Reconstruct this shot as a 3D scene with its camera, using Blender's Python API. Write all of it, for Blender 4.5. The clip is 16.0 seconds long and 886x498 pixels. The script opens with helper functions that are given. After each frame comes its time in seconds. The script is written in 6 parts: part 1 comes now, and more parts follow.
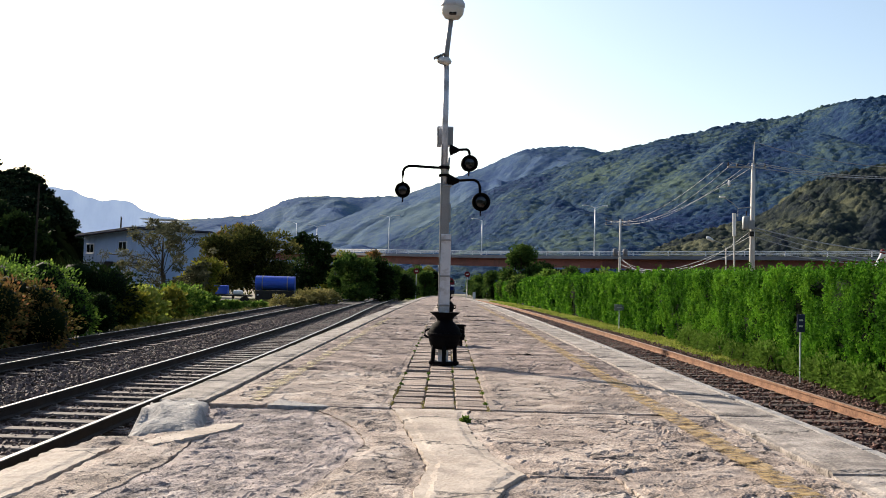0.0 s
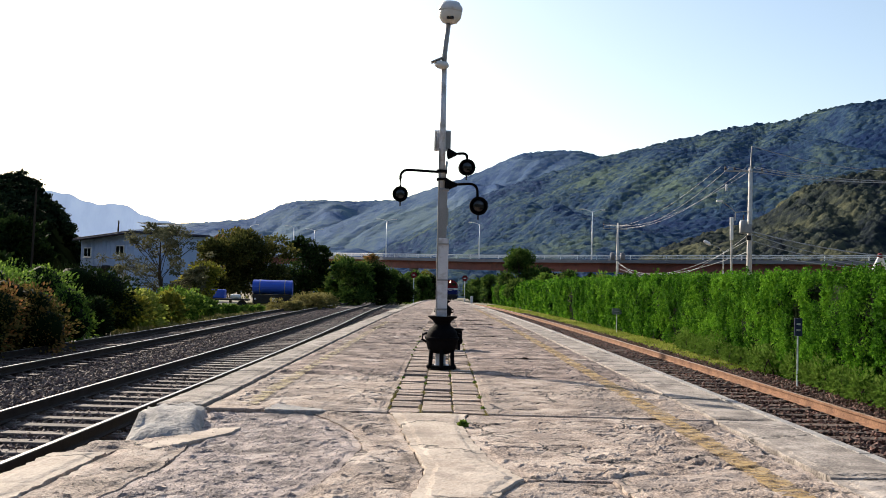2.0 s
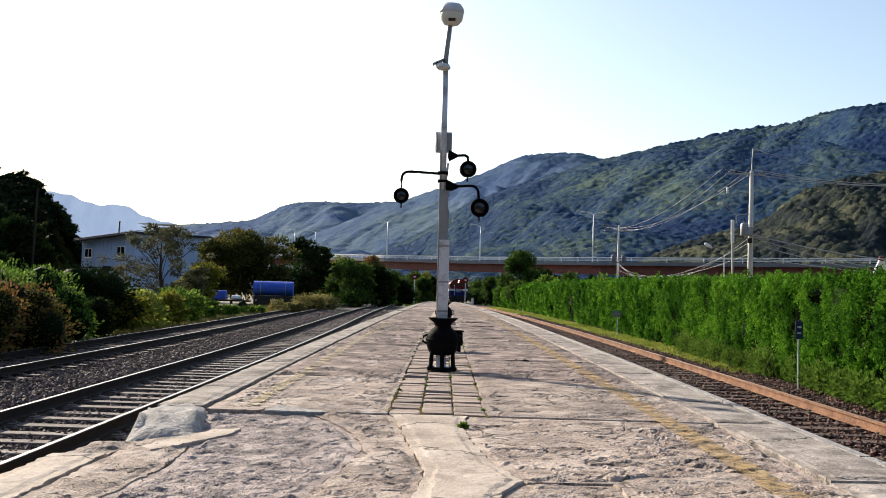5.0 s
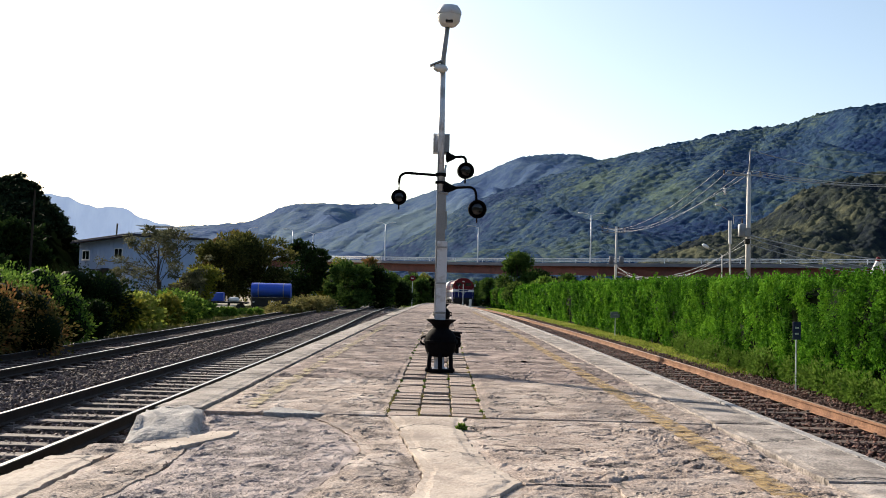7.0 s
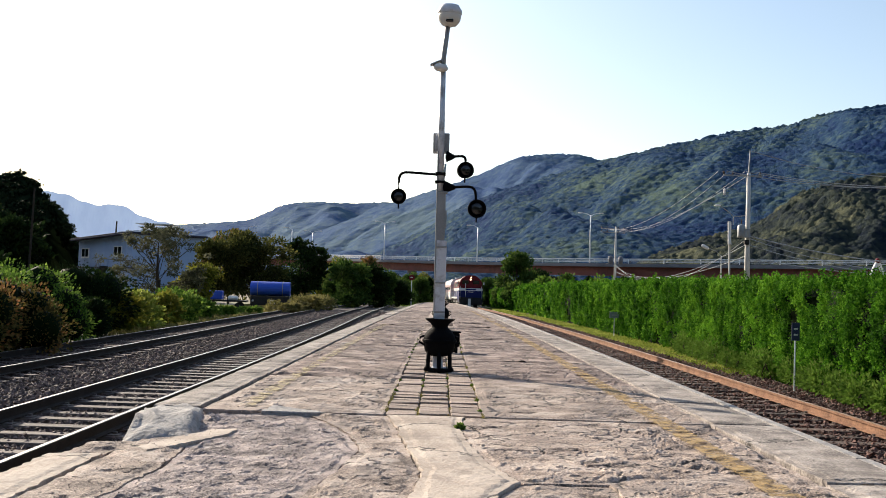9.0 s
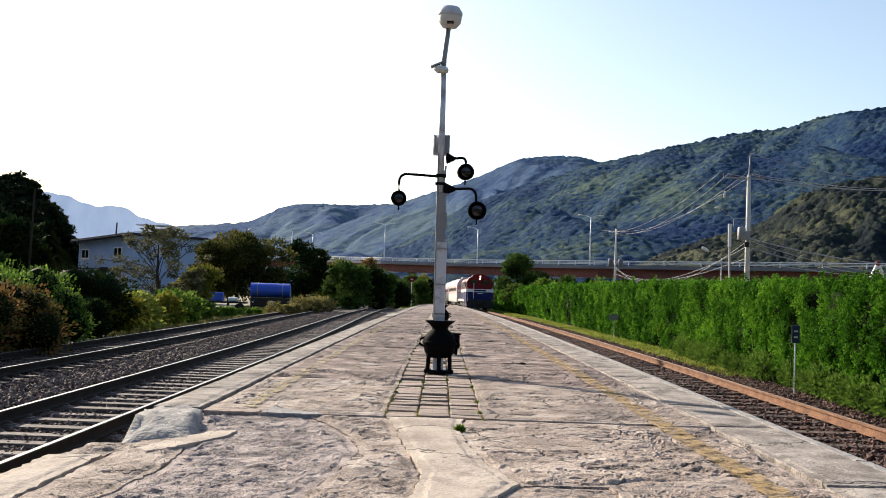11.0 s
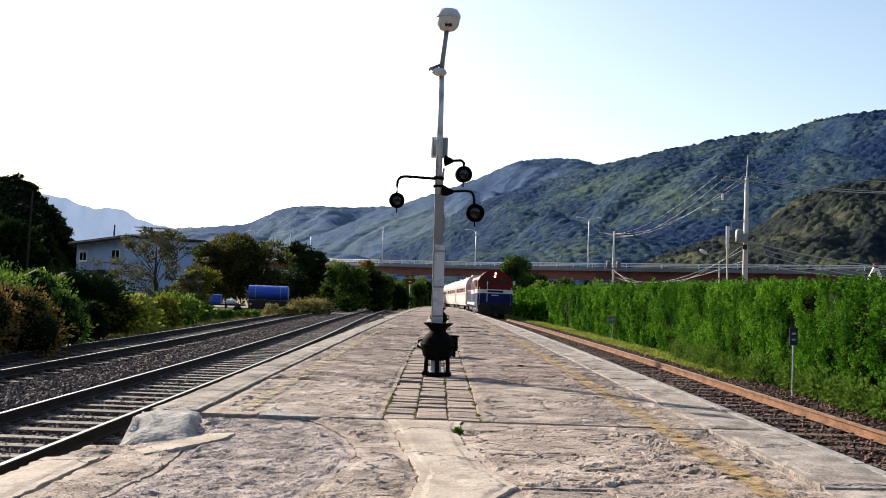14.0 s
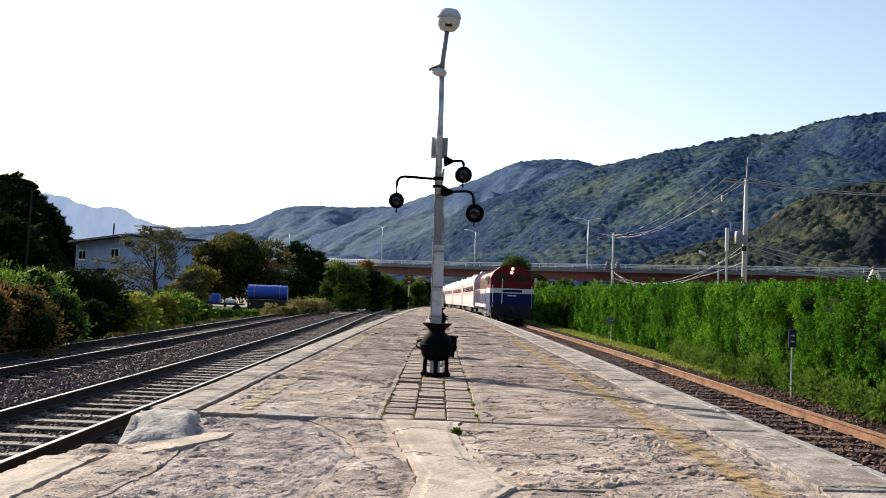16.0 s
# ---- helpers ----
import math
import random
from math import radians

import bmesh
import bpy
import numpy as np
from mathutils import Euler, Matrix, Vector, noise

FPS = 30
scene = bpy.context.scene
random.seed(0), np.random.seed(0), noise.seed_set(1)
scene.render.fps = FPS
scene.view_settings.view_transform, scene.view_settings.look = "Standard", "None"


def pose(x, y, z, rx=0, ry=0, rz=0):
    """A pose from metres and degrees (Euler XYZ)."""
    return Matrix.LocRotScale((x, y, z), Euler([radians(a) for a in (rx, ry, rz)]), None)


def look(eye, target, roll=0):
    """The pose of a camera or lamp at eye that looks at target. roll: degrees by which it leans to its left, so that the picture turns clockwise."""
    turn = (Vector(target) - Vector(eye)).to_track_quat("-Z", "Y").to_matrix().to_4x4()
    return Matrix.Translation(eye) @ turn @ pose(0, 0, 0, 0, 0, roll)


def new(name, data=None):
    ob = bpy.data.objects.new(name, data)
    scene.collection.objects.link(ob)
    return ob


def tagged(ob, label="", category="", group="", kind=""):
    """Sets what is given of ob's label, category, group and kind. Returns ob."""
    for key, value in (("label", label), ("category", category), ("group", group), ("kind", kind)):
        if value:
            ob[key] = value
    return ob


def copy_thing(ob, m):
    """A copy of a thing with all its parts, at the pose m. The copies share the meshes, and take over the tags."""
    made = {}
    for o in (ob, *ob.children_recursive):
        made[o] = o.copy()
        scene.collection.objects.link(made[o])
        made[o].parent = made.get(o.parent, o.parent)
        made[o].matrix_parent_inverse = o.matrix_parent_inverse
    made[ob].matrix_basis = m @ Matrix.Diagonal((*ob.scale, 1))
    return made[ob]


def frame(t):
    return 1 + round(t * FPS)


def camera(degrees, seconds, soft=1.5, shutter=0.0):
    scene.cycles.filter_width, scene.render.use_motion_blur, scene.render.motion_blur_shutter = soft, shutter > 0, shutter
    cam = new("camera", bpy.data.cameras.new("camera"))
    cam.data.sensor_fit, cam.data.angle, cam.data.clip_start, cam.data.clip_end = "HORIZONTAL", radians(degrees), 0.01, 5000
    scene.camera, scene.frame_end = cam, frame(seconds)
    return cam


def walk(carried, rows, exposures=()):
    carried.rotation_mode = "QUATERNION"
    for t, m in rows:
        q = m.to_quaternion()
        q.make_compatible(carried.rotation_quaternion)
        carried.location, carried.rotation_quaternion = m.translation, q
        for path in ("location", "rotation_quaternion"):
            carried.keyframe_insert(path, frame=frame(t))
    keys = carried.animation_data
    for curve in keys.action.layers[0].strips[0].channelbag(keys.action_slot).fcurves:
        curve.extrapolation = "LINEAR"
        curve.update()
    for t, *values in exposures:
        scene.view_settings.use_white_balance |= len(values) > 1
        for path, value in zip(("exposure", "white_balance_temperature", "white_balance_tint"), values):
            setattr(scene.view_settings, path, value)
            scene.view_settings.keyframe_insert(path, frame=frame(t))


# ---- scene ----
# camera: it stands on the platform and only turns a little
cam = camera(48.5, 16.0, soft=0.9)
EYE = (0.0, 0.0, 1.32)
TURNS = [
    (0.0, 0.215, 1.937, 1.500), (0.5, 0.264, 1.972, 1.457), (1.0, 0.052, 1.858, 1.408), (1.5, 0.404, 1.938, 1.283),
    (2.0, 0.078, 2.171, 1.493), (2.5, -0.051, 1.934, 1.434), (3.0, -0.061, 2.003, 1.494), (3.5, 0.047, 1.953, 1.402),
    (4.0, 0.058, 2.053, 1.584), (6.5, 0.151, 2.390, 1.704), (7.0, 0.004, 2.362, 1.557), (7.5, -0.061, 2.332, 1.760),
    (8.0, 0.016, 2.367, 1.628), (8.5, -0.063, 2.273, 1.687), (9.0, -0.032, 2.326, 1.828), (11.5, -0.055, 2.434, 1.964),
    (12.0, -0.146, 2.312, 2.013), (12.5, -0.056, 2.422, 1.937), (13.0, -0.090, 2.476, 2.074), (13.5, -0.086, 2.454, 1.921),
    (14.0, -0.131, 2.573, 1.928), (14.5, -0.095, 2.450, 1.780), (15.0, -0.320, 2.609, 2.141), (15.5, -0.087, 2.462, 1.978),
    (16.0, -0.167, 2.593, 2.186)]
walk(cam, [(t, pose(*EYE, 90 + p, 0, y) @ pose(0, 0, 0, 0, 0, r)) for t, y, p, r in TURNS])

# daylight: sun ahead, to the side of the far tracks
SUN_SIDE, SUN_HEIGHT = radians(-41), radians(25)
world = bpy.data.worlds.new("sky")
scene.world = world
world.use_nodes = True
sky = world.node_tree.nodes.new("ShaderNodeTexSky")
sky.sky_type, sky.sun_disc = "NISHITA", False
sky.sun_elevation, sky.sun_rotation = SUN_HEIGHT, SUN_SIDE
sky.air_density, sky.dust_density, sky.ozone_density = 1.0, 1.5, 0.5
back = world.node_tree.nodes["Background"]
back.inputs["Strength"].default_value = 0.17
world.node_tree.links.new(sky.outputs[0], back.inputs[0])
sun = new("sun", bpy.data.lights.new("sun", "SUN"))
sun.data.energy, sun.data.angle, sun.data.color = 7.0, radians(0.55), (1.0, 0.88, 0.72)
sun.matrix_world = look((0, 0, 0), (-math.sin(SUN_SIDE) * math.cos(SUN_HEIGHT), -math.cos(SUN_SIDE) * math.cos(SUN_HEIGHT), -math.sin(SUN_HEIGHT)))
scene.view_settings.exposure = 0.25


# ---- materials ----
def shade(name, colours, scale=6.0, rough=0.85, metal=0.0, bump=0.3, fine=60.0, spread=(0.3, 0.7), stretch=(1, 1, 1),
          vary=0.0, dark=None, dark_scale=1.2, relief=0.02, island=0.0, cracks=0.0, spec=0.5, pale=None, pale_scale=0.9):
    """Mixes two or three colours by large and fine noise, with a bump and optional stains."""
    m = bpy.data.materials.new(name)
    m.use_nodes = True
    t = m.node_tree
    n, l = t.nodes, t.links
    b = n["Principled BSDF"]
    co = n.new("ShaderNodeTexCoord")
    mp = n.new("ShaderNodeMapping")
    mp.inputs["Scale"].default_value = stretch
    l.new(co.outputs["Object"], mp.inputs[0])
    n1, n2 = n.new("ShaderNodeTexNoise"), n.new("ShaderNodeTexNoise")
    n1.inputs["Scale"].default_value, n1.inputs["Detail"].default_value = scale, 5
    n2.inputs["Scale"].default_value, n2.inputs["Detail"].default_value = fine, 6
    l.new(mp.outputs[0], n1.inputs[0])
    l.new(mp.outputs[0], n2.inputs[0])
    mix = n.new("ShaderNodeMath")
    mix.operation = "MULTIPLY_ADD"
    mix.inputs[1].default_value = 0.45
    half = n.new("ShaderNodeMath")
    half.operation = "MULTIPLY"
    half.inputs[1].default_value = 0.55
    l.new(n1.outputs[0], half.inputs[0])
    l.new(n2.outputs[0], mix.inputs[0])
    l.new(half.outputs[0], mix.inputs[2])
    ramp = n.new("ShaderNodeValToRGB")
    e = ramp.color_ramp.elements
    e[0].position, e[1].position = spread
    e[0].color, e[1].color = (*colours[0], 1), (*colours[-1], 1)
    if len(colours) == 3:
        x = e.new(sum(spread) / 2)
        x.color = (*colours[1], 1)
    l.new(mix.outputs[0], ramp.inputs[0])
    out = ramp.outputs[0]
    if dark:
        n3 = n.new("ShaderNodeTexNoise")
        n3.inputs["Scale"].default_value, n3.inputs["Detail"].default_value = dark_scale, 8
        n3.inputs["Roughness"].default_value = 0.68
        l.new(mp.outputs[0], n3.inputs[0])
        r3 = n.new("ShaderNodeValToRGB")
        r3.color_ramp.elements[0].position, r3.color_ramp.elements[1].position = 0.5, 0.66
        l.new(n3.outputs[0], r3.inputs[0])
        mx = n.new("ShaderNodeMix")
        mx.data_type = "RGBA"
        l.new(r3.outputs[0], mx.inputs["Factor"])
        l.new(out, mx.inputs["A"])
        mx.inputs["B"].default_value = (*dark, 1)
        out = mx.outputs["Result"]
    if pale:
        n5 = n.new("ShaderNodeTexNoise")
        n5.inputs["Scale"].default_value, n5.inputs["Detail"].default_value, n5.inputs["Roughness"].default_value = pale_scale, 9, 0.72
        l.new(mp.outputs[0], n5.inputs[0])
        r5 = n.new("ShaderNodeValToRGB")
        r5.color_ramp.elements[0].position, r5.color_ramp.elements[1].position = 0.56, 0.68
        l.new(n5.outputs[0], r5.inputs[0])
        mp5 = n.new("ShaderNodeMix")
        mp5.data_type = "RGBA"
        l.new(r5.outputs[0], mp5.inputs["Factor"])
        l.new(out, mp5.inputs["A"])
        mp5.inputs["B"].default_value = (*pale, 1)
        out = mp5.outputs["Result"]
    height = mix.outputs[0]
    if cracks:
        # hairline cracks along the borders of uneven cells
        wob = n.new("ShaderNodeVectorMath")
        wob.operation = "MULTIPLY_ADD"
        wob.inputs[1].default_value = (0.5, 0.5, 0.5)
        n4 = n.new("ShaderNodeTexNoise")
        n4.inputs["Scale"].default_value, n4.inputs["Detail"].default_value = 3.0, 6
        l.new(co.outputs["Object"], n4.inputs[0])
        l.new(n4.outputs["Color"], wob.inputs[0])
        l.new(co.outputs["Object"], wob.inputs[2])
        vo = n.new("ShaderNodeTexVoronoi")
        vo.feature = "DISTANCE_TO_EDGE"
        vo.inputs["Scale"].default_value = cracks
        l.new(wob.outputs[0], vo.inputs[0])
        r4 = n.new("ShaderNodeValToRGB")
        r4.color_ramp.elements[0].position, r4.color_ramp.elements[1].position = 0.002, 0.009
        l.new(vo.outputs["Distance"], r4.inputs[0])
        mc = n.new("ShaderNodeMix")
        mc.data_type = "RGBA"
        l.new(r4.outputs[0], mc.inputs["Factor"])
        mc.inputs["A"].default_value = (0.05, 0.042, 0.036, 1)
        l.new(out, mc.inputs["B"])
        out = mc.outputs["Result"]
        hm = n.new("ShaderNodeMath")
        hm.operation = "MULTIPLY_ADD"
        hm.inputs[1].default_value = 0.5
        l.new(r4.outputs[0], hm.inputs[0])
        l.new(mix.outputs[0], hm.inputs[2])
        height = hm.outputs[0]
    if vary or island:
        src = n.new("ShaderNodeNewGeometry").outputs["Random Per Island"] if island else n.new("ShaderNodeObjectInfo").outputs["Random"]
        hsv = n.new("ShaderNodeHueSaturation")
        mr = n.new("ShaderNodeMapRange")
        a = island or vary
        mr.inputs["To Min"].default_value, mr.inputs["To Max"].default_value = 1 - a, 1 + a
        l.new(src, mr.inputs[0])
        l.new(mr.outputs[0], hsv.inputs["Value"])
        l.new(out, hsv.inputs["Color"])
        out = hsv.outputs[0]
    l.new(out, b.inputs["Base Color"])
    b.inputs["Roughness"].default_value, b.inputs["Metallic"].default_value = rough, metal
    b.inputs["Specular IOR Level"].default_value = spec
    if bump:
        bp = n.new("ShaderNodeBump")
        bp.inputs["Strength"].default_value, bp.inputs["Distance"].default_value = bump, relief
        l.new(height, bp.inputs["Height"])
        l.new(bp.outputs[0], b.inputs["Normal"])
    return m


def leaf_shade(name, colours, scale=0.6, through_light=0.35, rough=0.75):
    """Leaves: colour varies leaf by leaf and in large patches; some light passes through."""
    m = bpy.data.materials.new(name)
    m.use_nodes = True
    t = m.node_tree
    n, l = t.nodes, t.links
    b = n["Principled BSDF"]
    co = n.new("ShaderNodeTexCoord")
    nz = n.new("ShaderNodeTexNoise")
    nz.inputs["Scale"].default_value, nz.inputs["Detail"].default_value = scale, 3
    l.new(co.outputs["Object"], nz.inputs[0])
    geo = n.new("ShaderNodeNewGeometry")
    add = n.new("ShaderNodeMath")
    add.operation = "MULTIPLY_ADD"
    add.inputs[1].default_value = 0.4
    l.new(geo.outputs["Random Per Island"], add.inputs[0])
    sc = n.new("ShaderNodeMath")
    sc.operation = "MULTIPLY_ADD"
    sc.inputs[1].default_value, sc.inputs[2].default_value = 1.4, -0.4
    l.new(nz.outputs[0], sc.inputs[0])
    l.new(sc.outputs[0], add.inputs[2])
    ramp = n.new("ShaderNodeValToRGB")
    e = ramp.color_ramp.elements
    e[0].position, e[1].position = 0.15, 0.85
    e[0].color, e[1].color = (*colours[0], 1), (*colours[-1], 1)
    for i, c in enumerate(colours[1:-1]):
        x = e.new(0.15 + 0.7 * (i + 1) / (len(colours) - 1))
        x.color = (*c, 1)
    l.new(add.outputs[0], ramp.inputs[0])
    l.new(ramp.outputs[0], b.inputs["Base Color"])
    b.inputs["Roughness"].default_value = rough
    b.inputs["Specular IOR Level"].default_value = 0.03
    tr = n.new("ShaderNodeBsdfTranslucent")
    l.new(ramp.outputs[0], tr.inputs[0])
    ms = n.new("ShaderNodeMixShader")
    ms.inputs[0].default_value = through_light
    l.new(b.outputs[0], ms.inputs[1])
    l.new(tr.outputs[0], ms.inputs[2])
    l.new(ms.outputs[0], n["Material Output"].inputs["Surface"])
    return m


def forest_shade(name, colours, patch=0.01, crown=0.12, relief=1.6):
    """A closed wood seen from far: colour shifts in patches and from crown to crown, with fine leafy relief."""
    m = shade(name, colours, patch, 0.95, bump=1.0, fine=crown, spread=(0.38, 0.62), relief=relief, spec=0.05)
    n, l = m.node_tree.nodes, m.node_tree.links
    co = n.new("ShaderNodeTexCoord")
    nz = n.new("ShaderNodeTexNoise")
    nz.inputs["Scale"].default_value, nz.inputs["Detail"].default_value, nz.inputs["Roughness"].default_value = crown * 3.5, 6, 0.7
    l.new(co.outputs["Object"], nz.inputs[0])
    l.new(nz.outputs[0], n["Bump"].inputs["Height"])
    return m


def glow(name, colour, strength):
    m = shade(name, [colour, colour], bump=0, rough=0.3)
    b = m.node_tree.nodes["Principled BSDF"]
    b.inputs["Emission Color"].default_value, b.inputs["Emission Strength"].default_value = (*colour, 1), strength
    return m


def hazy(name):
    """Far mountains: their haze is painted as a pale blue glow, with faint wooded folds."""
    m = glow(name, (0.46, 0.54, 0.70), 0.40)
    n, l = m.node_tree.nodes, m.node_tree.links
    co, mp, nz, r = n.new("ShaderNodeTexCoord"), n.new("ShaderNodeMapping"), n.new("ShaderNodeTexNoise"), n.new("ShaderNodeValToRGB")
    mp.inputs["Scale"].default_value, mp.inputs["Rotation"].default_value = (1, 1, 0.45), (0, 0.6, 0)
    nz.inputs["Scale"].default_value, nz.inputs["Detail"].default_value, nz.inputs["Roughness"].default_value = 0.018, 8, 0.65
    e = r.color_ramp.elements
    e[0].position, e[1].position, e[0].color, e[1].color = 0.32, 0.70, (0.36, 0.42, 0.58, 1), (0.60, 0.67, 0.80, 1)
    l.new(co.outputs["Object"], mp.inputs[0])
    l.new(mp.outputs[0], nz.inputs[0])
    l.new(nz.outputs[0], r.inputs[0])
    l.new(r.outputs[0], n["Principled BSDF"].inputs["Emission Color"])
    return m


def worn(m, scale=7.0, low=0.43, high=0.60):
    """Lets a coat of paint flake off in patches."""
    n, l = m.node_tree.nodes, m.node_tree.links
    co = n.new("ShaderNodeTexCoord")
    nz = n.new("ShaderNodeTexNoise")
    nz.inputs["Scale"].default_value, nz.inputs["Detail"].default_value, nz.inputs["Roughness"].default_value = scale, 9, 0.75
    l.new(co.outputs["Object"], nz.inputs[0])
    r = n.new("ShaderNodeValToRGB")
    r.color_ramp.elements[0].position, r.color_ramp.elements[1].position = low, high
    l.new(nz.outputs[0], r.inputs[0])
    tp, ms = n.new("ShaderNodeBsdfTransparent"), n.new("ShaderNodeMixShader")
    l.new(r.outputs[0], ms.inputs[0])
    l.new(n["Principled BSDF"].outputs[0], ms.inputs[1])
    l.new(tp.outputs[0], ms.inputs[2])
    l.new(ms.outputs[0], n["Material Output"].inputs["Surface"])
    return m


CONCRETE = shade("worn_concrete", [(0.11, 0.081, 0.066), (0.325, 0.252, 0.205), (0.52, 0.43, 0.36)], 2.6, 0.92, bump=0.8, fine=55, spread=(0.40, 0.585), stretch=(1, 1, 1),
                 vary=0.12, dark=(0.125, 0.098, 0.088), dark_scale=1.3, relief=0.03, cracks=0.55, pale=(0.54, 0.46, 0.40))
# stained far slabs; the shade of their bumps is darkened into the colour
SHADED_STAINED_CONCRETE = shade("shaded_stained_concrete", [(0.075, 0.052, 0.045), (0.205, 0.148, 0.124), (0.36, 0.275, 0.235)], 2.2, 0.92, bump=0.8, fine=50, spread=(0.40, 0.60),
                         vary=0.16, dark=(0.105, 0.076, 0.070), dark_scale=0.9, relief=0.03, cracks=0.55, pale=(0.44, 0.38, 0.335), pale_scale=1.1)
SMOOTH_CONCRETE = shade("smooth_concrete", [(0.27, 0.215, 0.17), (0.40, 0.33, 0.27), (0.50, 0.425, 0.355)], 2.0, 0.9, bump=0.7, fine=40, spread=(0.36, 0.60), vary=0.06, dark=(0.24, 0.195, 0.16), dark_scale=1.8, relief=0.02, cracks=0.5)
COPING = shade("coping_concrete", [(0.12, 0.10, 0.088), (0.27, 0.235, 0.205), (0.40, 0.35, 0.31)], 2.5, 0.9, bump=0.8, fine=45, vary=0.16, spread=(0.40, 0.60), dark=(0.14, 0.12, 0.108), dark_scale=2.2, relief=0.025, cracks=0.5)
ASPHALT_PATCH = shade("old_asphalt", [(0.08, 0.064, 0.062), (0.23, 0.185, 0.172), (0.44, 0.36, 0.325)], 3, 0.92, bump=0.9, fine=60, spread=(0.41, 0.59), dark=(0.42, 0.345, 0.31), dark_scale=1.6, relief=0.03, pale=(0.52, 0.45, 0.41), pale_scale=2.2)
PAVER = shade("old_brick_paver", [(0.17, 0.125, 0.10), (0.38, 0.30, 0.25)], 6, 0.9, bump=0.9, fine=30, vary=0.25, spread=(0.36, 0.64), relief=0.03)
JOINT = shade("mossy_joint", [(0.06, 0.055, 0.025), (0.20, 0.18, 0.065)], 5, 0.95, fine=40, bump=0.8)
YELLOW = worn(shade("worn_yellow_paint", [(0.20, 0.13, 0.06), (0.36, 0.235, 0.085), (0.36, 0.27, 0.155)], 4, 0.85, bump=0.9, fine=20, spread=(0.36, 0.64), relief=0.04))
PALE_YELLOW = worn(shade("faded_yellow_paint", [(0.30, 0.24, 0.13), (0.46, 0.38, 0.22)], 4, 0.85, bump=0.9, fine=20, spread=(0.36, 0.64), relief=0.04), 4.0, 0.42, 0.55)
PALE_CONCRETE = shade("pale_broken_concrete", [(0.20, 0.19, 0.185), (0.36, 0.345, 0.33)], 4, 0.88, bump=1.0, fine=25, relief=0.05, spread=(0.38, 0.62))
SOIL = shade("dry_soil", [(0.10, 0.08, 0.055), (0.22, 0.18, 0.12)], 0.5, 0.95, fine=9, bump=0.5, dark=(0.10, 0.13, 0.04), dark_scale=0.25)
BALLAST = shade("ballast_bed", [(0.014, 0.011, 0.010), (0.045, 0.034, 0.031), (0.10, 0.078, 0.07)], 7, 0.9, fine=22, bump=1.0, spread=(0.36, 0.64), relief=0.1)
RUST_BALLAST = shade("rusty_ballast_bed", [(0.018, 0.009, 0.007), (0.055, 0.027, 0.021), (0.11, 0.055, 0.042)], 7, 0.9, fine=22, bump=1.0, spread=(0.36, 0.64), relief=0.1)
STONE = shade("ballast_stone", [(0.04, 0.028, 0.026), (0.19, 0.132, 0.115)], 5, 0.85, fine=40, island=0.6)
RUST_STONE = shade("rusty_ballast_stone", [(0.035, 0.017, 0.013), (0.16, 0.078, 0.058)], 5, 0.85, fine=40, island=0.6)
SLEEPER = shade("weathered_sleeper", [(0.045, 0.035, 0.031), (0.17, 0.138, 0.122)], 3, 0.88, fine=25, stretch=(0.4, 3, 3), vary=0.3, spread=(0.36, 0.62))
DARK_SLEEPER = shade("dark_sleeper", [(0.022, 0.014, 0.011), (0.10, 0.065, 0.05)], 3, 0.9, fine=25, stretch=(0.4, 3, 3), vary=0.4, spread=(0.36, 0.62))
RAIL_DARK = shade("rail_side_steel", [(0.016, 0.012, 0.010), (0.04, 0.03, 0.025)], 4, 0.8, 0.1, fine=50, spec=0.2)
RAIL_TOP = shade("polished_rail_top", [(0.30, 0.29, 0.28), (0.45, 0.43, 0.42)], 5, 0.4, 1.0, bump=0.1, fine=80)
RAIL_RUST = shade("rusty_rail", [(0.12, 0.058, 0.034), (0.27, 0.145, 0.085)], 2.5, 0.8, 0.0, fine=30, spread=(0.38, 0.62), spec=0.2)
RAIL_RUST_TOP = shade("rusty_rail_top", [(0.5, 0.33, 0.23), (0.62, 0.45, 0.34)], 5, 0.4, 0.7, fine=60)
LIGHT_PAINT = shade("pale_grey_paint", [(0.50, 0.53, 0.58), (0.66, 0.68, 0.72)], 3, 0.45, bump=0.15, fine=50, dark=(0.33, 0.32, 0.32), dark_scale=4)
GREY_STEEL = shade("grey_steel", [(0.20, 0.21, 0.22), (0.34, 0.35, 0.36)], 3, 0.5, 0.4, bump=0.15)
BLACK_IRON = shade("black_iron", [(0.003, 0.003, 0.004), (0.007, 0.007, 0.008)], 5, 0.7, 0.0, bump=0.3, spec=0.03)
WHITE_PLASTIC = shade("white_plastic", [(0.62, 0.61, 0.58), (0.72, 0.71, 0.68)], 4, 0.35, bump=0.05)
DARK_GLASS = shade("dark_glass", [(0.006, 0.007, 0.009), (0.012, 0.013, 0.016)], 3, 0.06, bump=0)
CEMENT_POLE = shade("cement_pole", [(0.48, 0.46, 0.43), (0.62, 0.60, 0.56)], 3, 0.8, fine=40)
WIRE = shade("cable_sheath", [(0.26, 0.28, 0.31), (0.36, 0.38, 0.41)], 3, 0.5)
INSULATOR = shade("brown_insulator", [(0.03, 0.02, 0.018), (0.07, 0.05, 0.04)], 5, 0.25)
GIRDER = shade("red_brown_girder", [(0.13, 0.036, 0.030), (0.20, 0.06, 0.048)], 0.6, 0.7, fine=6, dark=(0.09, 0.032, 0.028), dark_scale=0.4)
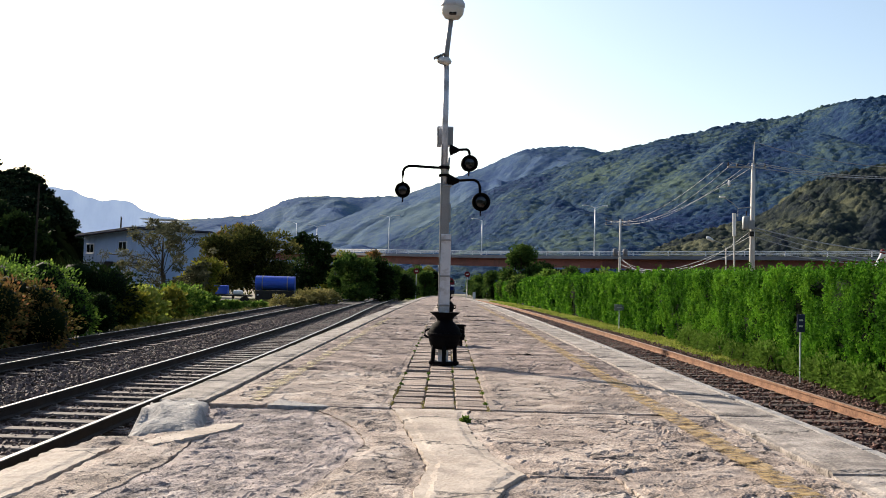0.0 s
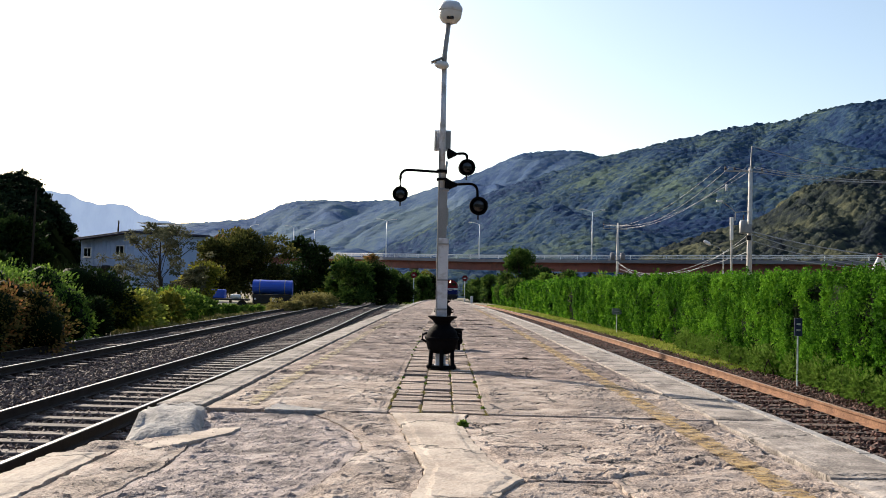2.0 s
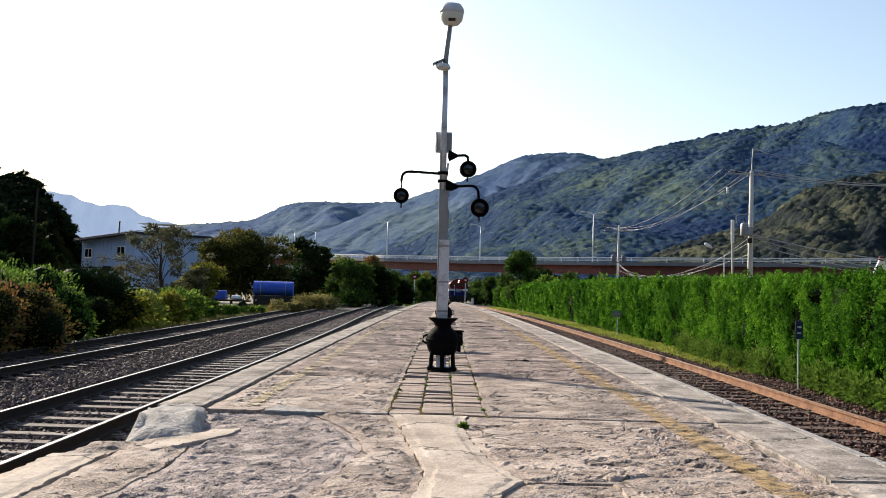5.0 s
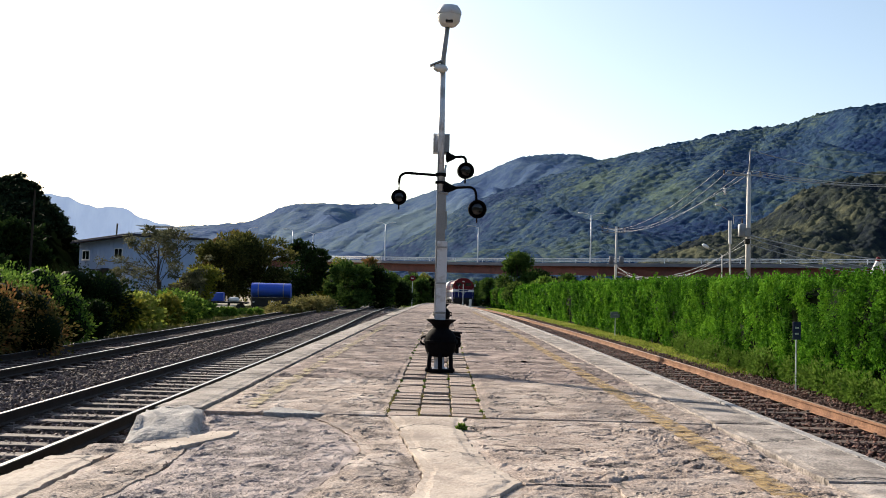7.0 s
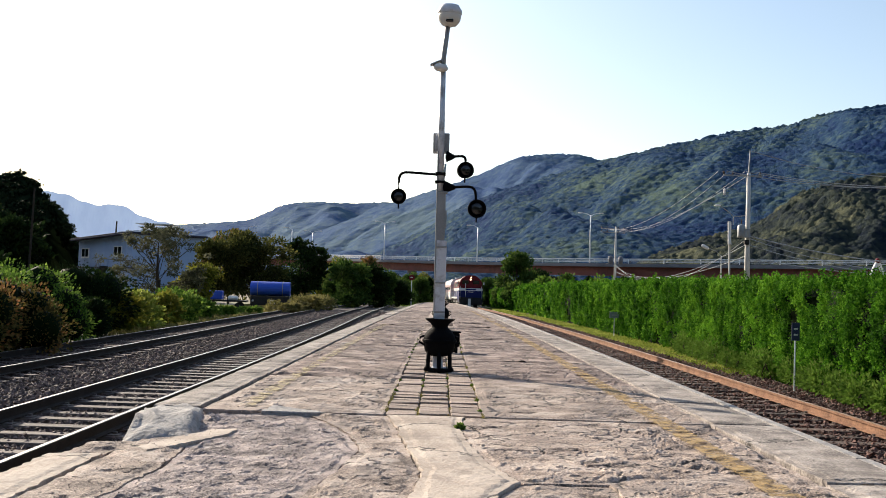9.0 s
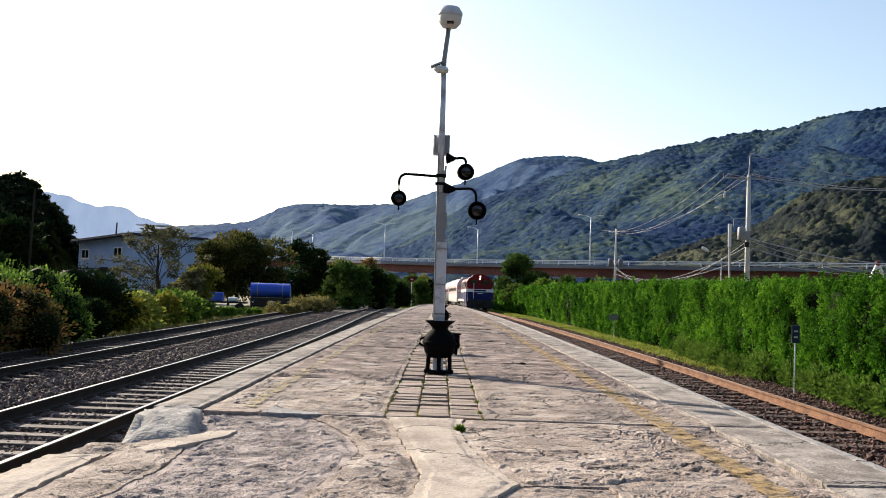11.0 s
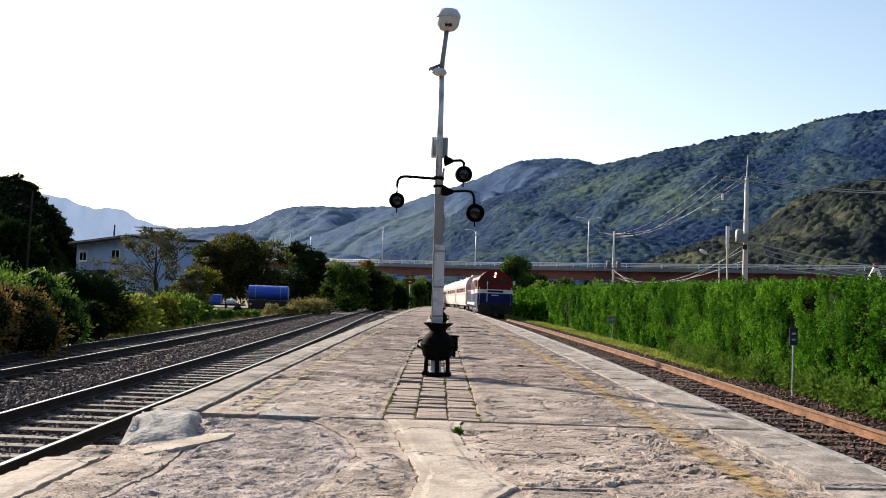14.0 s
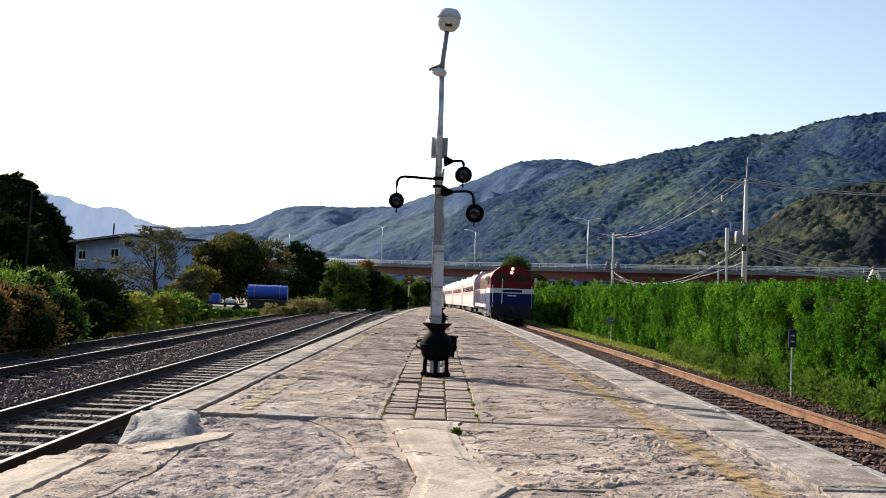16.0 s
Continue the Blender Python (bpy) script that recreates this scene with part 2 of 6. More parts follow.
DECK = shade("bridge_deck_concrete", [(0.11, 0.12, 0.145), (0.18, 0.19, 0.22)], 0.5, 0.8, fine=8)
STEEL_RAILING = shade("galvanised_railing", [(0.74, 0.76, 0.80), (0.84, 0.86, 0.88)], 1, 0.4, 0.0)
RED_PAINT = shade("red_paint", [(0.11, 0.007, 0.011), (0.17, 0.010, 0.014)], 2, 0.5, bump=0.1, spec=0.2)
BLUE_PAINT = shade("blue_paint", [(0.003, 0.008, 0.075), (0.006, 0.014, 0.11)], 2, 0.5, bump=0.1, spec=0.2)
WHITE_PAINT = shade("white_paint", [(0.68, 0.68, 0.68), (0.8, 0.8, 0.79)], 2, 0.4, bump=0.1)
TANK_BLUE = shade("tank_blue", [(0.012, 0.06, 0.42), (0.02, 0.10, 0.58)], 1.5, 0.4, bump=0.1)
COACH_WHITE = shade("coach_white", [(0.62, 0.58, 0.57), (0.74, 0.71, 0.70)], 1.2, 0.4, bump=0.1)
COACH_PINK = shade("coach_red_band", [(0.52, 0.38, 0.38), (0.62, 0.47, 0.47)], 1.2, 0.4, bump=0.1)
UNDERFRAME = shade("underframe_black", [(0.006, 0.006, 0.006), (0.02, 0.018, 0.017)], 4, 0.8)
HOUSE_WALL = shade("pale_blue_panel", [(0.27, 0.38, 0.60), (0.34, 0.46, 0.68)], 0.4, 0.6, fine=6, bump=0.1)
ROOF_DARK = shade("dark_roof", [(0.02, 0.025, 0.045), (0.045, 0.05, 0.075)], 1, 0.8, spec=0.08)
BARK = shade("bark", [(0.025, 0.019, 0.014), (0.075, 0.06, 0.045)], 3, 0.95, fine=20, stretch=(3, 3, 0.7), bump=0.8, spec=0.1)
LAMP_GLOW = glow("headlight", (1.0, 0.66, 0.42), 3.5)
HEDGE_LEAF = leaf_shade("hedge_leaf", [(0.012, 0.045, 0.004), (0.055, 0.17, 0.010), (0.17, 0.36, 0.026)], 1.1, 0.34)
# near-black colour that stands for the shade deep among the leaves
SHADE_CORE = leaf_shade("shade_core", [(0.003, 0.008, 0.002), (0.008, 0.018, 0.004)], 1.2, 0.0)
BUSH_LEAF = leaf_shade("bush_leaf", [(0.025, 0.06, 0.012), (0.105, 0.19, 0.030), (0.27, 0.37, 0.065)], 0.7, 0.45)
TREE_LEAF = leaf_shade("dull_tree_leaf", [(0.014, 0.036, 0.009), (0.055, 0.105, 0.022), (0.14, 0.20, 0.045)], 0.6, 0.35)
OLIVE_LEAF = leaf_shade("olive_leaf", [(0.016, 0.026, 0.008), (0.06, 0.068, 0.02), (0.17, 0.16, 0.045)], 0.5, 0.35)
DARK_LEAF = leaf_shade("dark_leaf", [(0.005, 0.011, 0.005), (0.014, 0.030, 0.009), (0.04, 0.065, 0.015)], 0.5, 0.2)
YELLOW_LEAF = leaf_shade("yellowing_leaf", [(0.06, 0.085, 0.015), (0.16, 0.17, 0.025), (0.28, 0.24, 0.04)], 0.6)
RUSTY_LEAF = leaf_shade("reddish_weed", [(0.05, 0.055, 0.015), (0.19, 0.145, 0.045), (0.42, 0.18, 0.075)], 0.9, 0.22)
GREY_LEAF = leaf_shade("thin_grey_leaf", [(0.03, 0.035, 0.018), (0.085, 0.09, 0.05), (0.19, 0.19, 0.12)], 0.8, 0.3)
DRY_GRASS = leaf_shade("dry_grass", [(0.12, 0.11, 0.04), (0.22, 0.20, 0.07), (0.30, 0.26, 0.11)], 0.7)
VERGE_GRASS = leaf_shade("verge_grass", [(0.10, 0.14, 0.02), (0.24, 0.29, 0.05), (0.36, 0.36, 0.11)], 0.7, 0.4)
GREEN_GRASS = leaf_shade("green_grass", [(0.05, 0.10, 0.015), (0.11, 0.20, 0.03), (0.2, 0.26, 0.06)], 0.7)
# the blue of hazy shade is put into these leaf colours
HAZED_FOREST = forest_shade("hazed_hill_forest", [(0.009, 0.028, 0.092), (0.025, 0.060, 0.116), (0.088, 0.130, 0.110)], 0.012, 0.20, 1.6)
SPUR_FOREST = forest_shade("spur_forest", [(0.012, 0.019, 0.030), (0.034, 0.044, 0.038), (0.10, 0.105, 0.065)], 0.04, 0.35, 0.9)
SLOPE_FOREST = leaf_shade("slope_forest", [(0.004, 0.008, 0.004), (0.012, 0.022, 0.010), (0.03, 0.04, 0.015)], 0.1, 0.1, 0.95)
# paler and bluer than real leaves: distance haze is in the base colour
HAZED_FAR_FOREST = forest_shade("hazed_far_forest", [(0.040, 0.082, 0.185), (0.066, 0.115, 0.200), (0.105, 0.158, 0.195)], 0.008, 0.11, 2.0)


# ---- building helpers ----
def mesh_of(name, verts, faces, mat, smooth=False):
    me = bpy.data.meshes.new(name)
    me.from_pydata([tuple(v) for v in verts], [], [tuple(f) for f in faces])
    me.materials.append(mat)
    if smooth:
        for p in me.polygons:
            p.use_smooth = True
    me.update()
    return me


def part(name, bm, mat, parent=None, label="", smooth=False):
    """Links a bmesh (or a mesh) as one mesh object under a thing or a part."""
    if isinstance(bm, bmesh.types.BMesh):
        me = bpy.data.meshes.new(name)
        bm.to_mesh(me)
        bm.free()
        me.materials.append(mat)
        if smooth:
            for p in me.polygons:
                p.use_smooth = True
    else:
        me = bm
    ob = new(name, me)
    if parent:
        ob.parent = parent
    if label:
        ob["label"] = label
    return ob


def thing(name, label, category, m=None, group="", kind=""):
    ob = new(name)
    ob.empty_display_size = 0.1
    if m is not None:
        ob.matrix_basis = m
    return tagged(ob, label, category, group, kind)


def add_box(bm, c, s, bevel=0.0, rot=None):
    """A box of size s round c, with its edges bevelled."""
    r = bmesh.ops.create_cube(bm, size=1.0, matrix=Matrix.Translation(c) @ (rot or Matrix()) @ Matrix.Diagonal((*s, 1)))
    if bevel:
        edges = list({e for v in r["verts"] for e in v.link_edges})
        bmesh.ops.bevel(bm, geom=edges, offset=bevel, segments=2, affect="EDGES", profile=0.5)
    return bm


def box(c, s, bevel=0.0, rot=None):
    return add_box(bmesh.new(), c, s, bevel, rot)


def add_rod(bm, a, b, r1, r2=None, n=12):
    """A tapered rod from a to b."""
    a, b = Vector(a), Vector(b)
    d = b - a
    m = Matrix.Translation((a + b) / 2) @ d.to_track_quat("Z", "Y").to_matrix().to_4x4()
    bmesh.ops.create_cone(bm, cap_ends=True, segments=n, radius1=r1, radius2=r1 if r2 is None else r2, depth=d.length, matrix=m)
    return bm


def rod(a, b, r1, r2=None, n=12):
    return add_rod(bmesh.new(), a, b, r1, r2, n)


def add_turned(bm, profile, n=24, m=None):
    """A turned body from rows of (radius, height)."""
    rings = []
    for r, z in profile:
        rings.append([bm.verts.new((r * math.cos(2 * math.pi * i / n), r * math.sin(2 * math.pi * i / n), z)) for i in range(n)])
    for a, b in zip(rings, rings[1:]):
        for i in range(n):
            bm.faces.new((a[i], a[(i + 1) % n], b[(i + 1) % n], b[i]))
    bm.faces.new(rings[0][::-1])
    bm.faces.new(rings[-1])
    if m is not None:
        bmesh.ops.transform(bm, matrix=m, verts=[v for ring in rings for v in ring])
    return bm


def turned(profile, n=24, m=None):
    return add_turned(bmesh.new(), profile, n, m)


def tube(points, r, n=8):
    """A bent pipe through points."""
    pts = [Vector(p) for p in points]
    bm = bmesh.new()
    rings = []
    for i, p in enumerate(pts):
        d = (pts[min(i + 1, len(pts) - 1)] - pts[max(i - 1, 0)]).normalized()
        q = d.to_track_quat("Z", "Y")
        rings.append([bm.verts.new(p + q @ Vector((r * math.cos(2 * math.pi * k / n), r * math.sin(2 * math.pi * k / n), 0))) for k in range(n)])
    for a, b in zip(rings, rings[1:]):
        for k in range(n):
            bm.faces.new((a[k], a[(k + 1) % n], b[(k + 1) % n], b[k]))
    bm.faces.new(rings[0][::-1])
    bm.faces.new(rings[-1])
    return bm


def leaf_mesh(name, pts, size, mat, seed=0, up=0.0, aspect=1.6, facing=None, loose=1.0):
    """Many small bent leaves, one at each point. facing: the way that they mostly look."""
    rng = np.random.default_rng(seed)
    pts = np.asarray(pts, float)
    k = len(pts)
    size = np.broadcast_to(np.asarray(size, float), (k,)) * rng.uniform(0.6, 1.3, k)
    a = rng.normal(size=(k, 3))
    a[:, 2] += up
    a /= np.linalg.norm(a, axis=1, keepdims=True)
    nrm = rng.normal(size=(k, 3)) * loose + (0 if facing is None else np.asarray(facing))
    b = np.cross(nrm, a)
    b /= np.linalg.norm(b, axis=1, keepdims=True) + 1e-9
    c = np.cross(a, b)
    s = size[:, None]
    v = np.stack([pts - a * s * aspect / 2, pts + b * s / 2 + c * s * 0.12, pts + a * s * aspect / 2, pts - b * s / 2 + c * s * 0.12], 1).reshape(-1, 3)
    me = bpy.data.meshes.new(name)
    me.vertices.add(4 * k)
    me.vertices.foreach_set("co", v.ravel())
    me.loops.add(4 * k)
    me.loops.foreach_set("vertex_index", np.arange(4 * k, dtype=np.int32))
    me.polygons.add(k)
    me.polygons.foreach_set("loop_start", np.arange(0, 4 * k, 4, dtype=np.int32))
    me.update(calc_edges=True)
    me.materials.append(mat)
    return me


def clump_points(clumps, count, seed, fill=0.35):
    """Points on and in uneven clumps (x, y, z, radius, flatness)."""
    rng = np.random.default_rng(seed)
    c = np.array([q[:3] for q in clumps])
    r = np.array([q[3] for q in clumps])
    f = np.array([q[4] if len(q) > 4 else 0.8 for q in clumps])
    pick = rng.choice(len(clumps), count, p=r ** 2 / (r ** 2).sum())
    d = rng.normal(size=(count, 3))
    d /= np.linalg.norm(d, axis=1, keepdims=True)
    lump = 1 + 0.22 * np.sin(d[:, 0] * 5 + pick) * np.sin(d[:, 1] * 6 + 2 * pick) + 0.15 * np.sin(d[:, 2] * 9 + pick)
    rad = r[pick] * lump * (1 - fill * rng.random(count) ** 2)
    d[:, 2] *= f[pick]
    return c[pick] + d * rad[:, None]


# the line of the tracks: they bend slightly and fall away in the distance
BEND = np.array([(0, 0), (30, -0.08), (50, -0.50), (62, -0.85), (73, -1.0), (84, -1.15), (95, -1.4), (113, -1.9), (132, -2.75), (160, -3.65), (180, -4.35), (210, -5.8), (280, -10.5), (340, -14.5)])
FALL = np.array([(0, 0), (55, 0), (75, -0.06), (95, -0.17), (113, -0.30), (132, -0.44), (160, -0.68), (180, -0.84), (240, -1.3), (340, -2.0)])


def bend(y):
    return float(np.mean([np.interp(y + o, BEND[:, 0], BEND[:, 1]) for o in (-9, -5, 0, 5, 9)]))


def fall(y):
    return float(np.mean([np.interp(y + o, FALL[:, 0], FALL[:, 1]) for o in (-9, -5, 0, 5, 9)]))


RAIL_Z = -0.35
# ---- ground and hills ----
def grid_mesh(name, xs, ys, height, mat, smooth=True):
    xs, ys = np.asarray(xs), np.asarray(ys)
    X, Y = np.meshgrid(xs, ys)
    Z = height(X, Y)
    v = np.stack([X, Y, Z], -1).reshape(-1, 3)
    w = len(xs)
    i = np.arange((len(ys) - 1) * w).reshape(-1, w)[:, :-1].ravel()
    f = np.stack([i, i + 1, i + w + 1, i + w], 1)
    me = bpy.data.meshes.new(name)
    me.from_pydata(v.tolist(), [], f.tolist())
    me.materials.append(mat)
    if smooth:
        me.polygons.foreach_set("use_smooth", [True] * len(me.polygons))
    return me


def wave(X, Y, size, seed):
    """Smooth uneven relief from summed waves."""
    rng = np.random.default_rng(seed)
    out = 0
    for k in range(9):
        a, ph = rng.uniform(0, 6.28), rng.uniform(0, 6.28)
        s = size * rng.uniform(0.45, 1.6)
        out = out + np.sin((X * math.cos(a) + Y * math.sin(a)) * 6.28 / s + ph) * (s / size)
    return out / 5


def crowns(X, Y, cell, seed):
    """Rounded tree crowns, one in each jittered cell: 0 between them, 1 at their tops."""
    gx, gy = np.floor(X / cell), np.floor(Y / cell)
    best = np.zeros_like(X)
    for dx in (-1, 0, 1):
        for dy in (-1, 0, 1):
            cx, cy = gx + dx, gy + dy
            h = np.sin(cx * 127.1 + cy * 311.7 + seed) * 43758.5453
            h2 = np.sin(cx * 269.5 + cy * 183.3 + seed) * 24634.6345
            h3 = np.sin(cx * 419.2 + cy * 371.9 + seed) * 15731.743
            h, h2, h3 = h - np.floor(h), h2 - np.floor(h2), h3 - np.floor(h3)
            d2 = ((X / cell - cx - h) ** 2 + (Y / cell - cy - h2) ** 2) / (0.42 + 0.4 * h3) ** 2
            best = np.maximum(best, np.sqrt(np.clip(1 - d2, 0, 1)) * (0.6 + 0.4 * h3))
    return best


gys = np.concatenate([np.arange(-40, 140, 2.0), np.arange(140, 400, 10.0), np.array([450, 600, 900, 1500, 2500, 4200])])
gxs = np.concatenate([[-3500, -1500, -600, -300], np.arange(-160, 160, 4.0), [300, 600, 1500, 3500]])


def ground_height(X, Y):
    f = np.interp(Y, FALL[:, 0], FALL[:, 1])
    side = np.clip((np.abs(X) - 11) / 25, 0, 1)
    return -0.62 + f + side * 0.25 * wave(X, Y, 30, 3) - np.clip((Y - 340) / 200, 0, 1) * 2.0


tagged(new("ground", grid_mesh("ground", gxs, gys, ground_height, SOIL)), "dry soil and grass beside the railway", "ground", kind="structure")


def hill(name, label, ridge, depth, foot, step, mat, crown, crown_h, seed, relief=0.16, back=0.35, n_deep=120, leaves=0, leaf=1.0, loose=0.33):
    """A wooded hill: ridge is rows of (x, height above the rails), depth its distance, foot the depth at which it begins."""
    rx, rz = np.array([p[0] for p in ridge]), np.array([p[1] for p in ridge])
    xs = np.arange(rx[0], rx[-1], step)
    near = np.linspace(foot, depth, n_deep)
    far = np.linspace(depth, depth * (1 + back), 14)[1:]
    ys = np.concatenate([near, far])
    k = max(3, int(0.02 * len(xs)))
    prof = np.interp(xs, rx, rz)
    prof = np.convolve(np.pad(prof, k, mode="edge"), np.ones(2 * k + 1) / (2 * k + 1), "valid")

    def height(X, Y):
        u = np.clip((Y - foot) / (depth - foot), 0, 1)
        v = np.clip((Y - depth) / (depth * back), 0, 1)
        # the crest seen from the platform keeps its line: the sideways place scales with depth
        side = X * depth / np.maximum(Y, 1)
        top = np.interp(side, xs, prof)
        s = u ** 0.85 * (1 - 0.9 * v)
        mid = 4 * s * (1 - s) * (u < 1)
        # spurs and gullies run down the slope, slantwise
        width = (depth - foot) * 0.34
        q = (X + 0.42 * (Y - foot) + 0.16 * width * wave(X, Y, width * 1.5, seed + 2)) / width
        q2 = (X - 0.25 * (Y - foot) + 0.2 * width * wave(X, Y, width * 0.8, seed + 4)) / (width * 0.37)
        q = q + 0.16 * np.sin(2 * np.pi * q * 0.37 + seed)
        saw, saw2 = 0.5 + 0.5 * np.sin(2 * np.pi * q + 0.5 * np.sin(2 * np.pi * q)), 0.5 + 0.5 * np.sin(2 * np.pi * q2)
        big = 0.65 + 0.35 * np.tanh(wave(X, Y, width * 2.2, seed + 6))
        rel = 0.12 - (0.58 * saw + 0.13 * saw2) * big
        z = top * s * (1 + relief * mid * rel)
        z = np.minimum(z, top * Y / depth * 0.985 + (u >= 1) * top)
        rng = np.random.default_rng(seed)
        tops = 0.5 * crowns(X, Y, crown, seed) + 0.5 * crowns(X, Y, crown * 0.55, seed + 3) + rng.uniform(-0.16, 0.16, X.shape)
        return z - 3 + tops * crown_h * np.clip(z / 6, 0, 1)

    me = grid_mesh(name, xs, ys, height, mat)
    ob = tagged(new(name, me), label, "hill", kind="structure")
    if leaves:
        co = np.empty(3 * len(me.vertices))
        me.vertices.foreach_get("co", co)
        co = co.reshape(-1, 3)
        w = co[:, 1] / depth
        co = co[(co[:, 1] < depth * 1.02) & (co[:, 2] > -1) & (co[:, 0] / co[:, 1] < 0.56) & (co[:, 0] / co[:, 1] > -0.56)]
        rng = np.random.default_rng(seed)
        pts = co[rng.integers(0, len(co), leaves)] + rng.normal(size=(leaves, 3)) * leaf * np.array([0.8, 0.8, 0.35])
        part("foliage", leaf_mesh(name + "_foliage", pts, leaf, mat, seed, up=0.2, aspect=1.3, facing=(-0.15, -0.45, 1.0), loose=loose), mat, ob)
    return ob


hill("hill_main", "long steep wooded hillside in dull green blued for haze", [(-150, 0), (-95, 12), (-56, 36), (-15, 58), (21, 83), (57, 97), (94, 110), (135, 123), (171, 133), (212, 144), (269, 158), (316, 164), (352, 178), (403, 186), (471, 190), (620, 192)],
     900, 380, 1.5, HAZED_FOREST, 5.0, 2.6, 5, 0.95, n_deep=330)
# the next two hills wear the forest colour with haze painted in
hill("backdrop_hill_far", "farther wooded hill, green with haze put into its colour", [(-330, 0), (-230, 45), (-182, 76), (-118, 102), (-71, 121), (-23, 139), (48, 165), (72, 178), (108, 194), (175, 200), (215, 194), (260, 172), (400, 120), (600, 60)],
     1380, 900, 4.0, HAZED_FAR_FOREST, 9.0, 2.6, 9, 0.7, n_deep=160)
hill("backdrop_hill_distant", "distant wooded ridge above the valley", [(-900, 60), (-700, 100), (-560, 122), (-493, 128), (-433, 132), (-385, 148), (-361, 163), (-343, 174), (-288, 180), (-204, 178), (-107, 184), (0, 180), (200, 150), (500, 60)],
     2100, 1450, 6.0, HAZED_FAR_FOREST, 13.0, 4.0, 12, 0.6, n_deep=110)
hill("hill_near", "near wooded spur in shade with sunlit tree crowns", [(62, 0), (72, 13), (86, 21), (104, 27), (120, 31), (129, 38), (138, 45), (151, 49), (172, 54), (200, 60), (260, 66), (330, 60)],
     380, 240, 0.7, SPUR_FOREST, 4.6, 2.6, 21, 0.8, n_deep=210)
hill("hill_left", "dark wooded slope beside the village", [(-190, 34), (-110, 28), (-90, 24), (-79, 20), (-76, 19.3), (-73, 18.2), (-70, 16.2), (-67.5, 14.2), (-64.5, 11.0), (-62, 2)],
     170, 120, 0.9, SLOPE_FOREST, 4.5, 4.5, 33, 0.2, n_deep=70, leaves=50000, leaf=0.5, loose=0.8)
# wooded hills added out of view, behind and beside the platform, to block sky light
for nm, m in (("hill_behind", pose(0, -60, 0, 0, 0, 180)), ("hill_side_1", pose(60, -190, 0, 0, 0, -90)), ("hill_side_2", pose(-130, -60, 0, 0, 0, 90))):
    ob = hill(nm, "unseen wooded hillside added to block sky light", [(-420, 40), (-250, 90), (-100, 125), (40, 130), (180, 118), (300, 90), (420, 40)], 260, 60, 9.0, SPUR_FOREST, 14.0, 5.0, 44, 0.2, n_deep=24)
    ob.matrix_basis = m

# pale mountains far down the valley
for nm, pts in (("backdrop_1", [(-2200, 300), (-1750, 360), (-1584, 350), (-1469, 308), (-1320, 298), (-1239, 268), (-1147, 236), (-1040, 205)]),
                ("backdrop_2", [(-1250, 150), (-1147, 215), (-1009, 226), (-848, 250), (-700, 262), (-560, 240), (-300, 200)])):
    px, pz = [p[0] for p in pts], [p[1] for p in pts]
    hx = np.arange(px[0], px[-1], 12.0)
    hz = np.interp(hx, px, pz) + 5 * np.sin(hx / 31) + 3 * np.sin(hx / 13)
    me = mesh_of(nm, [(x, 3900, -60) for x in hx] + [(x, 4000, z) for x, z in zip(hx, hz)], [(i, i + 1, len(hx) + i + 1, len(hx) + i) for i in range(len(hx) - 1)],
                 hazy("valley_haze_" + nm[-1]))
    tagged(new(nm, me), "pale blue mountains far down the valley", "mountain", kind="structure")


# ---- platform ----
platform = thing("platform", "worn island platform of cracked concrete slabs and brick paving", "platform", kind="structure")
LEFT, RIGHT = -2.95, 3.57


def plat_x(x, y):
    """The platform narrows with the bend of its far track."""
    return x + max(0.0, (x - 0.3) / 3.3) * bend(y) * 0.9 + min(0.0, (x - 0.3) / 3.3 + 0.0) * -bend(y) * -0.6


def ragged(poly, rng, step=0.22, rough=0.012):
    out = []
    for (ax, ay), (bx, by) in zip(poly, poly[1:] + poly[:1]):
        k = max(1, int(math.hypot(bx - ax, by - ay) / step))
        for i in range(k):
            f = i / k
            j = rough if 0 < i else rough * 0.5
            out.append((ax + (bx - ax) * f + rng.uniform(-j, j), ay + (by - ay) * f + rng.uniform(-j, j)))
    return out


def fbm(X, Y, seed, octaves=4):
    """Smooth random relief, 0 to 1."""
    out, amp, total = 0.0, 1.0, 0.0
    for o in range(octaves):
        gx, gy = np.floor(X), np.floor(Y)
        fx, fy = X - gx, Y - gy
        fx, fy = fx * fx * (3 - 2 * fx), fy * fy * (3 - 2 * fy)
        h = []
        for dx, dy in ((0, 0), (1, 0), (0, 1), (1, 1)):
            q = np.sin((gx + dx) * 127.1 + (gy + dy) * 311.7 + seed * 7.3 + o * 19.1) * 43758.5453
            h.append(q - np.floor(q))
        out = out + amp * ((h[0] * (1 - fx) + h[1] * fx) * (1 - fy) + (h[2] * (1 - fx) + h[3] * fx) * fy)
        total += amp
        X, Y, amp = X * 2.03 + 5.1, Y * 2.03 + 1.7, amp * 0.55
    return out / total


